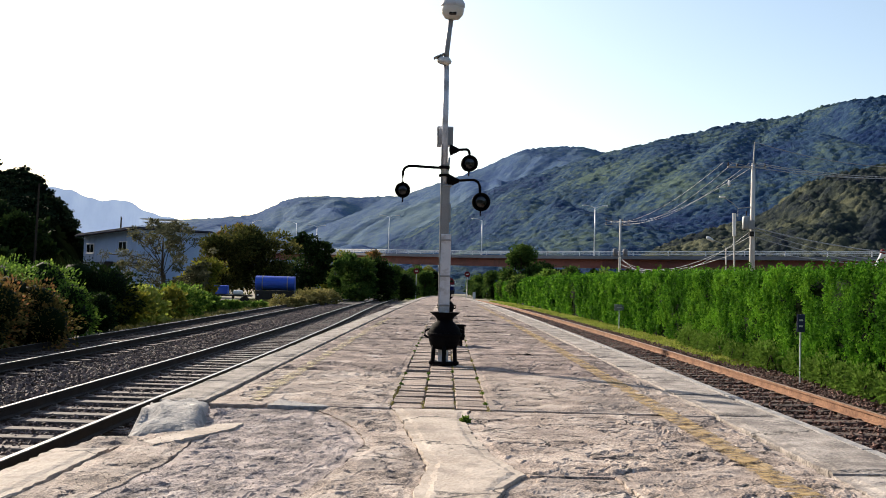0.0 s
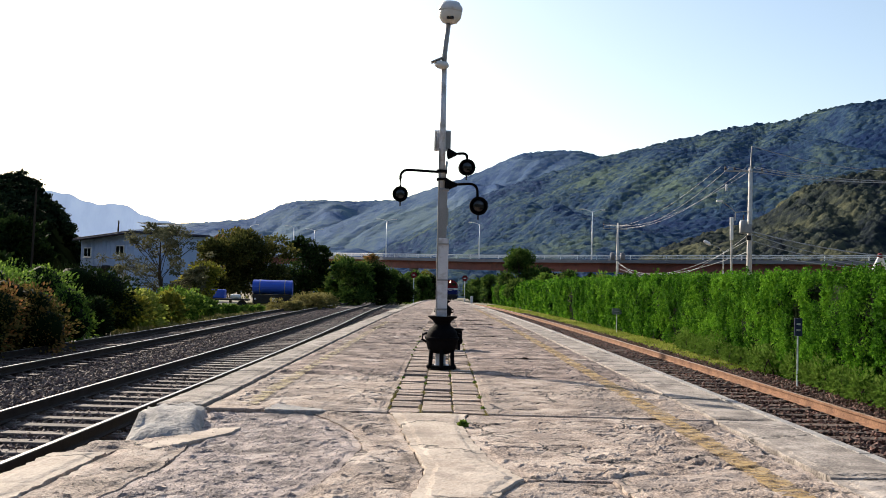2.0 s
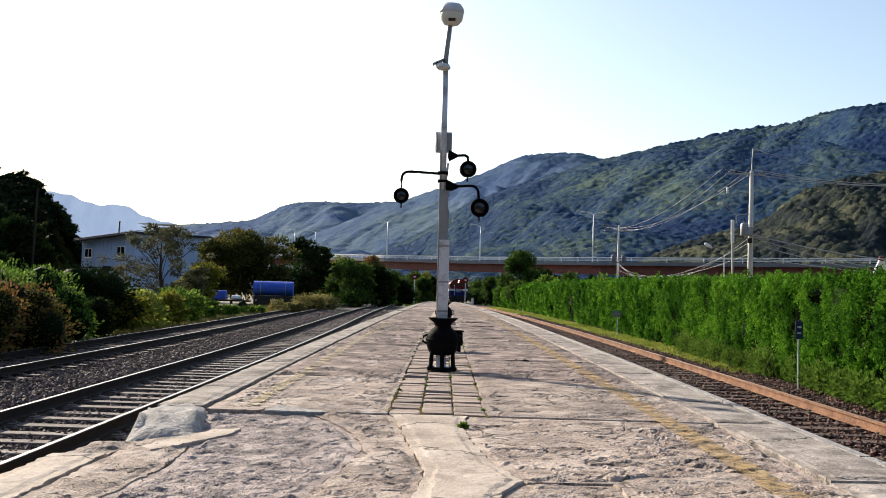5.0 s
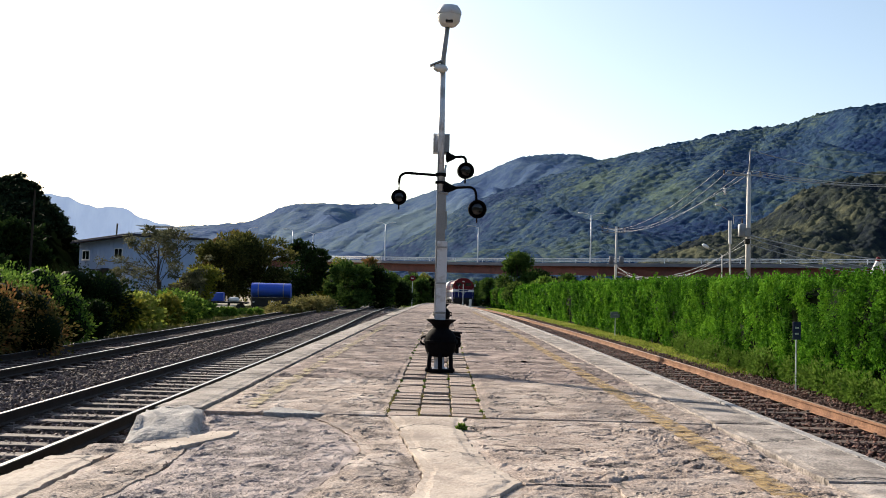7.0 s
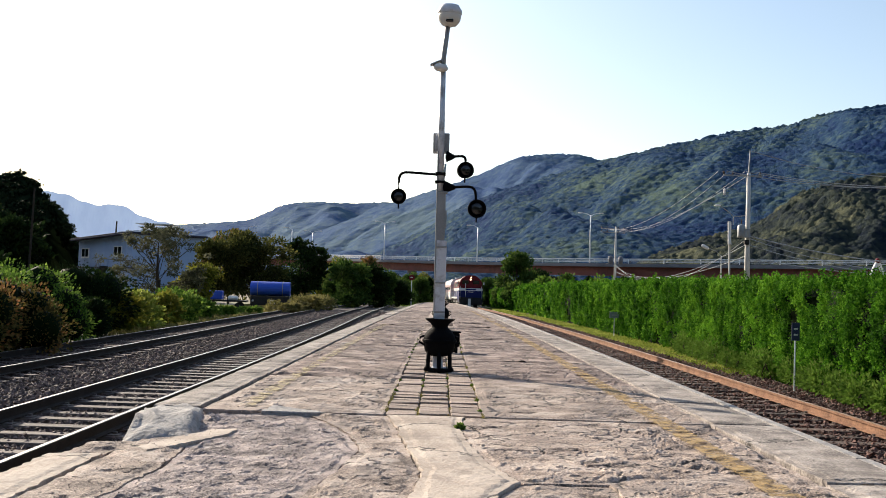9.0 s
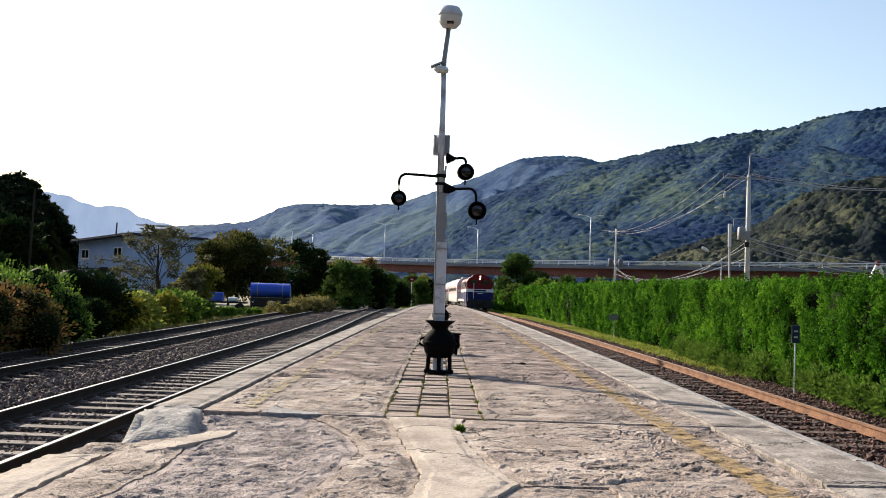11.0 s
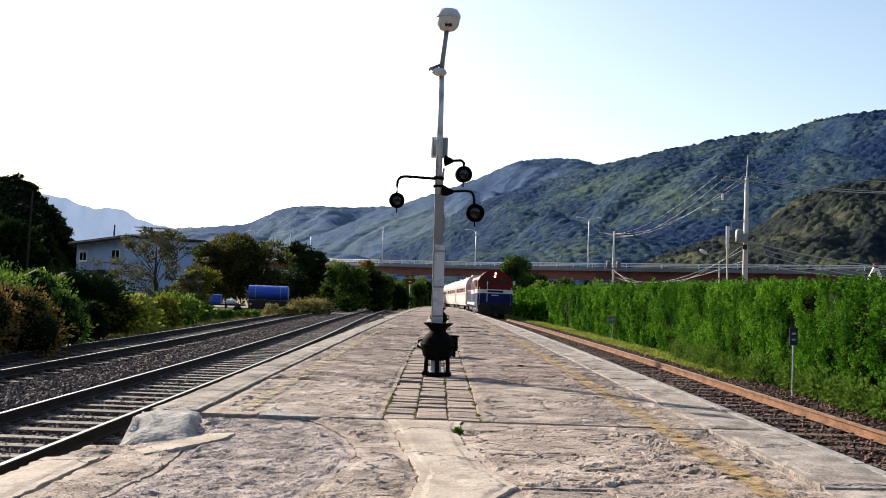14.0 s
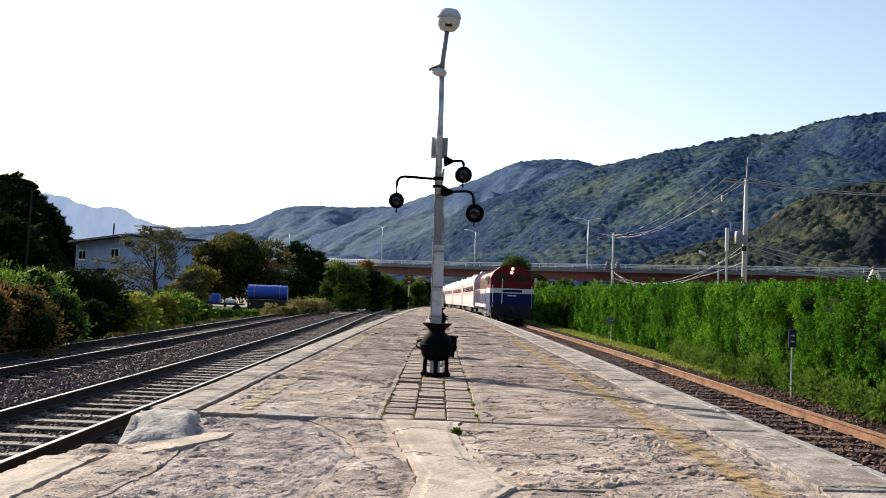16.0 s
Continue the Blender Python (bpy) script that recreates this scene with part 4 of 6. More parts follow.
def lamp_post(m, lamps=True):
    p = thing("lamp_post", "pale grey steel lamp post in a black cast-iron base" if lamps else "plain grey steel post in a black cast-iron base", "lamp post", m, "posts on the platform")
    part("lower_post", box((-0.015, 0, 1.05), (0.165, 0.15, 2.1), 0.012), LIGHT_PAINT, p, "square white-painted lower post")
    part("post", box((-0.04, 0, 2.45), (0.135, 0.13, 0.9), 0.012), GREY_STEEL, p, "weathered grey middle post")
    part("pipe", rod((-0.07, 0, 2.9), (-0.085, 0, 4.9), 0.055, 0.048, 16), LIGHT_PAINT, p, smooth=True)
    part("top_pipe", tube([(-0.085, 0, 4.88), (-0.08, 0, 5.1), (-0.055, 0, 5.35), (-0.03, 0, 5.6)], 0.042, 12), GREY_STEEL, p, smooth=True)
    for z in (0.95, 1.42, 2.0, 2.88):
        part("band", box((-0.02, 0, z), (0.18 if z < 2.1 else 0.15, 0.175 if z < 2.1 else 0.155, 0.03), 0.006), GREY_STEEL, p)
    part("conduit", rod((-0.105, -0.05, 0.85), (-0.118, -0.05, 3.55), 0.012, n=8), GREY_STEEL, p)
    if not lamps:
        part("control_box", box((-0.09, -0.02, 3.70), (0.3, 0.34, 0.6), 0.015), GREY_STEEL, p, "grey control box")
    if lamps:
        cab = part("control_box", box((-0.075, 0.13, 3.70), (0.27, 0.14, 0.33), 0.015), LIGHT_PAINT, p, "grey control box")
        part("door_panel", box((0.015, 0.056, 3.70), (0.085, 0.012, 0.29), 0.004), GREY_STEEL, cab)
        part("hinge", rod((-0.185, 0.056, 3.56), (-0.185, 0.056, 3.84), 0.012, n=8), GREY_STEEL, cab)
        # three round lamps on bent arms
        part("bracket", turned([(0.025, 0), (0.095, 0.02), (0.05, 0.11), (0.022, 0.16)], 14, pose(0.0, 0, 3.47, 0, 90, 0)), BLACK_IRON, p, smooth=True)
        part("bracket", turned([(0.03, 0), (0.11, 0.02), (0.06, 0.12), (0.026, 0.20)], 14, pose(-0.02, 0, 2.97, 0, 90, 0)), BLACK_IRON, p, smooth=True)
        hung_lamp(p, arc((0.1, 0, 3.47), (0.33, 0, 3.49), (0.33, 0, 3.33)), (0.325, -0.03, 3.25), 0.135, 14, "round black lamp with dark lens")
        hung_lamp(p, arc((0.1, 0, 2.97), (0.50, 0, 3.0), (0.52, 0, 2.74)), (0.53, -0.03, 2.63), 0.15, 8, "round black lamp with dark lens")
        hung_lamp(p, arc((-0.06, 0, 3.17), (-0.745, 0, 3.20), (-0.74, 0, 2.9)), (-0.735, -0.03, 2.79), 0.125, 0, "round black lamp with dark lens")
        part("clamp", box((-0.07, 0, 3.18), (0.17, 0.16, 0.05), 0.01), BLACK_IRON, p)
        part("clamp", box((-0.07, 0, 3.05), (0.17, 0.16, 0.04), 0.01), BLACK_IRON, p)
        # small floodlight and the glass dome on top
        flood = part("floodlight", turned([(0.05, 0), (0.11, 0.03), (0.125, 0.07), (0.09, 0.12), (0.04, 0.13)], 18, pose(-0.13, -0.03, 4.85, 12, 8, 0)), WHITE_PLASTIC, p, "small white floodlight bowl", smooth=True)
        part("visor", box((-0.2, -0.03, 4.99), (0.2, 0.14, 0.02), 0.006, pose(0, 0, 0, 0, -24, 0)), GREY_STEEL, flood)
        dome = part("camera_housing", turned([(0.06, 0.0), (0.12, 0.02), (0.175, 0.09), (0.19, 0.17), (0.185, 0.24), (0.15, 0.31), (0.05, 0.34)], 28, pose(-0.01, 0, 5.6, 3, 2, 0)), WHITE_PLASTIC, p, "round white camera dome", smooth=True)
        part("dome_cap", turned([(0.192, 0.2), (0.2, 0.22), (0.196, 0.27), (0.14, 0.35), (0.04, 0.37)], 28, pose(-0.01, 0, 5.6, 3, 2, 0)), LIGHT_PAINT, dome, smooth=True)
        part("dome_window", box((0.0, -0.145, 5.665), (0.12, 0.07, 0.05), 0.015), DARK_GLASS, dome)
    # cast-iron base: flared rim, bulging body and four legs round the post
    base = part("base", turned([(0.12, 0.24), (0.20, 0.27), (0.235, 0.33), (0.255, 0.42), (0.262, 0.50), (0.24, 0.58), (0.19, 0.65), (0.135, 0.69), (0.125, 0.72), (0.16, 0.77), (0.235, 0.825), (0.24, 0.84), (0.225, 0.84), (0.12, 0.76)], 32), BLACK_IRON, p, "black cast-iron bulging base", smooth=True)
    for k in range(6):
        a = math.radians(30 + 60 * k)
        c, s = math.cos(a), math.sin(a)
        part("leg", tube([(0.19 * c, 0.19 * s, 0.34), (0.20 * c, 0.20 * s, 0.18), (0.205 * c, 0.205 * s, 0.06), (0.25 * c, 0.25 * s, 0.012)], 0.034, 8), BLACK_IRON, p, smooth=True)
    part("base_ring", turned([(0.17, 0.0), (0.235, 0.0), (0.235, 0.05), (0.17, 0.055)], 28), BLACK_IRON, p)
    part("belt", turned([(0.268, 0.46), (0.275, 0.47), (0.275, 0.50), (0.268, 0.51)], 28), BLACK_IRON, base)
    for s in (-1, 1):
        part("ear", tube([(s * 0.24, 0, 0.56), (s * 0.31, 0, 0.54), (s * 0.32, 0, 0.46), (s * 0.25, 0, 0.42)], 0.02, 8), BLACK_IRON, base, smooth=True)
    part("foot_block", box((0.0, 0, 0.03), (0.24, 0.24, 0.06), 0.01), LIGHT_PAINT, p)
    return p


post = lamp_post(pose(-0.0, 15.9, 0.0))
lamp_post(pose(0.04, 33.6, 0.0, 0, 0, 2), False)

# low dark cabinet behind the first post
cab = thing("platform_cabinet", "low dark metal cabinet on short feet on the platform", "cabinet", pose(0.14, 20.6, 0, 0, 0, 12))
part("body", box((0, 0, 0.27), (0.5, 0.36, 0.28), 0.02), BLACK_IRON, cab)
part("lid", box((0, 0, 0.43), (0.54, 0.40, 0.035), 0.01), BLACK_IRON, cab)
for sx in (-0.19, 0.19):
    for sy in (-0.12, 0.12):
        part("foot", box((sx, sy, 0.065), (0.05, 0.05, 0.13)), BLACK_IRON, cab)


# ---- train ----
def prism(section, y0, y1):
    """A body with the outline section (x, z) from y0 to y1."""
    bm = bmesh.new()
    a = [bm.verts.new((x, y0, z)) for x, z in section]
    b = [bm.verts.new((x, y1, z)) for x, z in section]
    k = len(a)
    for i in range(k):
        bm.faces.new((a[i], a[(i + 1) % k], b[(i + 1) % k], b[i]))
    bm.faces.new(a[::-1])
    bm.faces.new(b)
    bmesh.ops.recalc_face_normals(bm, faces=bm.faces[:])
    return bm


def sym(half):
    return [(-x, z) for x, z in half] + [(x, z) for x, z in reversed(half)]


WHEELS = []


def bogie(parent, y, axles, dark=UNDERFRAME):
    frame_part = part("bogie", box((0, y, 0.62), (2.1, 1.9 * axles - 0.6, 0.26), 0.04), dark, parent)
    for s in (-1, 1):
        part("side_frame", box((s * 1.08, y, 0.58), (0.14, 1.9 * axles - 0.4, 0.34), 0.04), dark, frame_part)
    for k in range(axles):
        w = part("wheelset", wheel_mesh(), dark, parent)
        w.matrix_basis = pose(0, y + (k - (axles - 1) / 2) * 1.75, 0.48)
        WHEELS.append((w, y + (k - (axles - 1) / 2) * 1.75))


WHEEL_MESH = []


def wheel_mesh():
    """The shared mesh of a pair of wheels on their axle."""
    if not WHEEL_MESH:
        bm = bmesh.new()
        for s in (-1, 1):
            m = pose(s * 0.75, 0, 0, 0, 90 * s, 0)
            add_turned(bm, [(0.06, -0.09), (0.16, -0.09), (0.2, -0.03), (0.4, -0.03), (0.41, -0.065), (0.46, -0.065), (0.465, 0.05), (0.48, 0.06), (0.48, 0.07), (0.1, 0.07)][::-1], 22, m)
        add_rod(bm, (-0.7, 0, 0), (0.7, 0, 0), 0.08)
        bmesh.ops.recalc_face_normals(bm, faces=bm.faces[:])
        me = bpy.data.meshes.new("wheelset")
        bm.to_mesh(me)
        bm.free()
        me.materials.append(UNDERFRAME)
        WHEEL_MESH.append(me)
    return WHEEL_MESH[0]


def locomotive():
    lo = thing("locomotive", "red and blue diesel locomotive with white stripe and lit headlight", "locomotive")
    W = 1.36
    part("underframe", box((0, 8.6, 0.95), (2.6, 16.8, 0.3), 0.03), UNDERFRAME, lo)
    part("pilot", prism(sym([(1.28, 0.28), (1.32, 0.95)]), 0.1, 0.35), UNDERFRAME, lo, "black snow plough")
    part("fuel_tank", box((0, 8.6, 0.55), (2.3, 4.2, 0.6), 0.12), UNDERFRAME, lo)
    bogie(lo, 3.2, 3)
    bogie(lo, 13.8, 3)
    # nose and cab, banded blue, white and red
    nose = part("nose", prism(sym([(W, 0.6), (W, 1.86)]), 0.35, 2.2), BLUE_PAINT, lo, "blue lower nose")
    part("stripe", prism(sym([(W + 0.012, 1.86), (W + 0.012, 2.16)]), 0.335, 2.2), WHITE_PAINT, nose, "white stripe")
    part("emblem", box((0, 0.325, 2.01), (1.25, 0.02, 0.16), 0.004), BLUE_PAINT, nose, "blue lettering bar")
    part("plate", box((0, 0.335, 1.72), (0.55, 0.02, 0.07), 0.004), WHITE_PAINT, nose, "white plate bar")
    part("nose_top", prism(sym([(W, 2.16), (W - 0.02, 2.5), (1.2, 2.62)]), 0.35, 1.4), RED_PAINT, lo, "red nose top")
    cabin = part("cab", prism(sym([(W, 2.16), (W - 0.03, 2.8), (1.12, 3.18), (0.66, 3.54), (0.3, 3.64)]), 0.72, 3.6), RED_PAINT, lo, "red driver's cab")
    part("cab_lower", prism(sym([(W, 0.85), (W, 1.86)]), 2.2, 3.6), BLUE_PAINT, cabin)
    part("cab_stripe", prism(sym([(W + 0.012, 1.86), (W + 0.012, 2.16)]), 2.2, 3.61), WHITE_PAINT, cabin)
    for s in (-1, 1):
        part("windscreen", box((s * 0.62, 0.71, 2.80), (0.74, 0.04, 0.5), 0.02), DARK_GLASS, cabin)
        part("side_window", box((s * (W - 0.005), 2.3, 2.65), (0.03, 1.3, 0.55), 0.01), DARK_GLASS, cabin)
        part("mirror", box((s * (W + 0.16), 1.0, 2.72), (0.16, 0.05, 0.3), 0.01), WHITE_PAINT, cabin)
        part("marker_lamp", turned([(0.09, 0), (0.09, 0.05), (0.05, 0.06)], 14, pose(s * 1.08, 0.35, 2.38, 90, 0, 0)), RED_PAINT, nose)
        part("handrail", tube([(s * 1.22, 0.2, 0.95), (s * 1.22, 0.18, 2.2), (s * 1.22, 0.32, 2.32)], 0.028, 8), WHITE_PAINT, lo, "white handrail", smooth=True)
        part("side_rail", tube([(s * 1.42, 3.8, 1.15), (s * 1.42, 3.8, 2.1), (s * 1.42, 16.2, 2.1), (s * 1.42, 16.2, 1.15)], 0.025, 6), WHITE_PAINT, lo)
        for k in range(5):
            part("stanchion", rod((s * 1.42, 5.6 + 2 * k, 1.1), (s * 1.42, 5.6 + 2 * k, 2.1), 0.022, n=6), WHITE_PAINT, lo)
        for k in range(3):
            part("step", box((s * 1.3, 3.85, 0.35 + 0.25 * k), (0.22, 0.5, 0.04)), WHITE_PAINT, lo)
        part("skirt", box((s * 1.38, 9.6, 1.02), (0.06, 12.0, 0.22), 0.01), WHITE_PAINT, lo)
        part("headlight", turned([(0.085, 0), (0.085, 0.06), (0.06, 0.075)], 18, pose(s * 0.03, 0.70, 3.28 + s * 0.12, 90, 0, 0)), LAMP_GLOW, cabin, "lit round headlight", smooth=True)
        part("buffer_hose", tube([(s * 0.5, 0.1, 0.85), (s * 0.52, -0.12, 0.6), (s * 0.45, 0.0, 0.35)], 0.03, 6), UNDERFRAME, lo)
    part("headlight_casing", box((0, 0.74, 3.28), (0.4, 0.12, 0.56), 0.05), RED_PAINT, cabin)
    part("coupler", box((0, -0.15, 0.85), (0.26, 0.7, 0.3), 0.05), UNDERFRAME, lo)
    part("flag_pole", rod((-0.62, 0.25, 1.2), (-0.62, 0.25, 2.75), 0.03, n=8), WHITE_PAINT, lo)
    hood = part("long_hood", prism(sym([(1.02, 1.1), (1.02, 3.0), (0.85, 3.3), (0.4, 3.4)]), 3.6, 16.6), RED_PAINT, lo, "red engine hood")
    part("hood_blue", prism(sym([(1.035, 1.1), (1.035, 1.86)]), 3.6, 16.62), BLUE_PAINT, hood)
    part("hood_stripe", prism(sym([(1.04, 1.86), (1.04, 2.16)]), 3.6, 16.63), WHITE_PAINT, hood)
    for k in range(9):
        for s in (-1, 1):
            part("vent", box((s * 1.03, 4.8 + k * 1.25, 2.6), (0.04, 0.9, 0.55), 0.01), UNDERFRAME, hood)
    for k in range(3):
        part("roof_fan", turned([(0.55, 0), (0.55, 0.14), (0.45, 0.16)], 20, pose(0, 11 + k * 1.7, 3.38)), UNDERFRAME, hood)
    part("exhaust", box((0, 7.2, 3.5), (0.5, 0.9, 0.25), 0.04), UNDERFRAME, hood)
    return lo


def coach():
    c = thing("passenger_coach", "white railway passenger coach with faded red window band", "coach", None, "coaches of the train")
    L = 20.2
    body = part("body", prism(sym([(1.38, 0.75), (1.45, 1.1), (1.45, 1.75)]), 0.2, L), COACH_WHITE, c)
    part("window_band", prism(sym([(1.452, 1.75), (1.45, 2.75)]), 0.19, L + 0.01), COACH_PINK, c, "faded red window band")
    part("roof", prism(sym([(1.45, 2.75), (1.40, 3.05), (1.15, 3.38), (0.7, 3.58), (0.25, 3.65)]), 0.2, L), COACH_WHITE, c, "silver-white curved roof")
    for k in range(11):
        for s in (-1, 1):
            part("window", box((s * 1.452, 2.0 + k * 1.62, 2.25), (0.02, 1.0, 0.42), 0.008), DARK_GLASS, c)
    for s in (-1, 1):
        for yy in (0.8, L - 0.6):
            part("door", box((s * 1.455, yy, 1.85), (0.03, 0.75, 1.9), 0.012), COACH_WHITE, c)
        part("equipment", box((s * 0.95, L / 2, 0.6), (0.6, 6.5, 0.45), 0.05), UNDERFRAME, c)
    for yy in (-0.05, L + 0.25):
        part("gangway", box((0, yy, 1.9), (1.1, 0.5, 2.1), 0.05), UNDERFRAME, c)
    part("roof_unit", box((0, 5, 3.66), (1.3, 2.4, 0.16), 0.05), GREY_STEEL, c)
    part("roof_unit", box((0, 15, 3.66), (1.3, 2.4, 0.16), 0.05), GREY_STEEL, c)
    bogie(c, 3.2, 2)
    bogie(c, L - 2.8, 2)
    return c


loco = locomotive()
loco_wheels = list(WHEELS)
first_coach = coach()
coaches = [first_coach] + [copy_thing(first_coach, pose(0, 0, 0)) for _ in range(5)]
# ---- hedge and plants beside the curved track ----
def hedge_points(y0, y1, count, seed):
    """Places over the trimmed face, top and end of a hedge of narrow conifers."""
    rng = np.random.default_rng(seed)
    # sprays of leaves: each spray has its own place, reach and droop
    per = 26
    sprays = count // per
    sy = rng.uniform(y0, y1, sprays)
    top = rng.random(sprays) < 0.2
    sz = -0.5 + 2.3 * rng.random(sprays) ** 0.9
    far = np.clip((y0 - 20) / 60, 0, 1)
    plant = np.floor(sy / 0.8)
    ph = np.sin(plant * 12.9898) * 43758.5
    ph = ph - np.floor(ph)
    off = np.abs((sy / 0.8) % 1 - 0.5) * 2
    depth = 0.12 * off ** 2.5 + 0.10 * ph + 0.10 * wave(sy, sz * 0.7, 0.9, 7) + 0.16 * np.clip(0.4 - sz, 0, 1)
    htop = 1.70 + 0.09 * ph + 0.06 * np.sin(sy * 1.7) - 0.10 * off ** 2 + np.clip((sy - 28) * 0.005, 0, 0.14)
    sx = 7.30 + 0.024 * sy + depth - rng.exponential(0.06, sprays)
    sx = np.where(top, rng.uniform(7.35, 8.2, sprays) + 0.024 * sy, sx)
    sz = np.where(top, htop + rng.exponential(0.06, sprays) - 0.06, np.minimum(sz, htop))
    # uneven holes between the plants
    hole = wave(sy, sz * 0.6, 0.5, 8) + 0.8 * wave(sy, sz * 0.5, 1.5, 9) + 0.4 * off
    keep = rng.random(sprays) > np.clip((hole - 0.45) * 1.5, 0, 0.95)
    # two gaps where a plant has died back
    keep &= ((sy - 20.4) / 0.46) ** 2 + ((sz - 1.42) / 0.3) ** 2 > 1 + 0.5 * rng.random(sprays)
    keep &= ~((np.abs(sy - 61.5) < 1.1 * (1 - 0.3 * rng.random(sprays))) & (sz < 1.45))
    c = np.stack([sx, sy, sz], 1)[keep]
    c = np.repeat(c, per, 0)
    k = len(c)
    reach = np.repeat(rng.uniform(0.6, 1.3, k // per), per) * (0.055 + 0.07 * far)
    c = c + rng.normal(size=(k, 3)) * reach[:, None] * np.array([0.55, 0.8, 1.1])
    c[:, 0] += np.array([bend(q) for q in c[:, 1]])
    c[:, 2] += np.interp(c[:, 1], FALL[:, 0], FALL[:, 1])
    return c


hedge = thing("hedge", "tall clipped bright green conifer hedge beside the rusty track", "hedge")
ys = np.arange(2, 166, 1.5)
v = []
for q in ys:
    w = 0.05 * math.sin(q * 2.3) + 0.04 * math.sin(q * 5.1)
    o, d = bend(q) + 0.024 * q - 0.48, fall(q)
    v += [(8.08 + w + o, q, -0.75 + d), (8.02 + w + o, q, 1.4 + d), (8.2 + o, q, 1.62 + w + d), (8.6 + o, q, 1.62 - w + d), (8.75 + o, q, 1.4 + d), (8.7 + o, q, -0.75 + d)]
f = [(6 * i + j, 6 * i + j + 1, 6 * i + 7 + j, 6 * i + 6 + j) for i in range(len(ys) - 1) for j in range(5)]
f += [tuple(range(5, -1, -1)), tuple(range(6 * len(ys) - 6, 6 * len(ys)))]
# added core: its near-black colour reads as shade through the leaf gaps
part("inner_mass", mesh_of("inner_mass", v, f, SHADE_CORE), SHADE_CORE, hedge, "near-black inner mass added for shade")
for k, (a, b, n, s) in enumerate(((12, 22, 90000, 0.032), (22, 36, 90000, 0.038), (36, 70, 80000, 0.062), (70, 165, 45000, 0.14))):
    part("foliage", leaf_mesh("foliage", hedge_points(a, b, n, 50 + k), s, HEDGE_LEAF, 60 + k, up=0.9, aspect=1.9, facing=(-1.0, -0.3, 0.6), loose=0.9), HEDGE_LEAF, hedge)


def bush(name, label, category, clumps, count, leaf, mat, seed, group="", stems=5, up=0.2, base=-0.65, heart=True):
    """A leafy bush: bare stems from the ground and a crown of leaf clumps."""
    cx, cy = np.mean([c[0] for c in clumps]), np.mean([c[1] for c in clumps])
    b = thing(name, label, category, pose(cx, cy, base + fall(cy)), group)
    local = [(c[0] - cx, c[1] - cy, c[2] - base, *c[3:]) for c in clumps]
    part("foliage", leaf_mesh("foliage", clump_points(local, count, seed), leaf, mat, seed, up=up), mat, b)
    # opaque near-black blobs, added to stop light from behind and darken the inside
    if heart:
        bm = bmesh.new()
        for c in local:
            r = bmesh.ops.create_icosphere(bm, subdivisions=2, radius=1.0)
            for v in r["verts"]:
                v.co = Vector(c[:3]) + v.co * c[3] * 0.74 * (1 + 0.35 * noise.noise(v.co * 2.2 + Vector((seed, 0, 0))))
        part("inner_mass", bm, SHADE_CORE, b, "near-black inner mass added for shade", smooth=True)
    rng = random.Random(seed)
    for k in range(stems):
        c = local[rng.randrange(len(local))]
        r = 0.012 + 0.016 * c[3]
        part("stem", tube([(rng.uniform(-0.2, 0.2), rng.uniform(-0.2, 0.2), 0), (c[0] * 0.5 + rng.uniform(-0.1, 0.1), c[1] * 0.5, c[2] * 0.5), (c[0], c[1], c[2])], r, 6), BARK, b)
    return b


def tree(name, label, x, y, height, clumps, count, leaf, mat, seed, trunk=0.14, base=-0.65, limbs=40):
    """A tree: tapered trunk, limbs that reach the leaf clumps, uneven crown. Clumps are (dx, dy, z, r, flat)."""
    t = thing(name, label, "tree", pose(x, y, base + fall(y)))
    rng = random.Random(seed)
    mid = height * 0.4
    tip = (rng.uniform(-0.2, 0.2), rng.uniform(-0.2, 0.2), height * 0.8)
    bm = tube([(0, 0, 0), (rng.uniform(-0.1, 0.1), 0.05, mid * 0.5), (rng.uniform(-0.15, 0.15), 0, mid)], trunk, 10)
    add_rod(bm, (0, 0, mid - 0.05), tip, trunk * 0.75, trunk * 0.25, 8)
    part("trunk", bm, BARK, t, smooth=True)
    for c in clumps[:limbs]:
        s = (0, 0, min(height * 0.75, max(0.35 * mid, c[2] * rng.uniform(0.45, 0.75))))
        m = tuple((s[i] + c[i]) / 2 + rng.uniform(-0.06, 0.06) * height for i in range(3))
        part("limb", tube([s, m, c[:3]], trunk * 0.17, 5), BARK, t)
    part("crown", leaf_mesh("crown", clump_points(clumps, count, seed, 0.6), leaf, mat, seed, up=0.1), mat, t)
    return t


def clumps_along(x0, y0, x1, y1, n, top, r, seed, low=-0.5):
    """Overlapping clumps in a row from one end to the other."""
    rng = random.Random(seed)
    out = []
    for k in range(n):
        u = (k + 0.5) / n
        rr = r * rng.uniform(0.7, 1.25)
        x, y = x0 + (x1 - x0) * u + rng.uniform(-0.3, 0.3) * r, y0 + (y1 - y0) * u + rng.uniform(-0.4, 0.4) * r
        h = top - rr * 0.8 + rng.uniform(-0.25, 0.15) * r
        out.append((x, y, h, rr, 0.85))
        if h - rr > low + 0.2:
            out.append((x + rng.uniform(-0.4, 0.4), y - 0.3 * r, (h + low) / 2, rr * 1.05, 1.0))
    return out


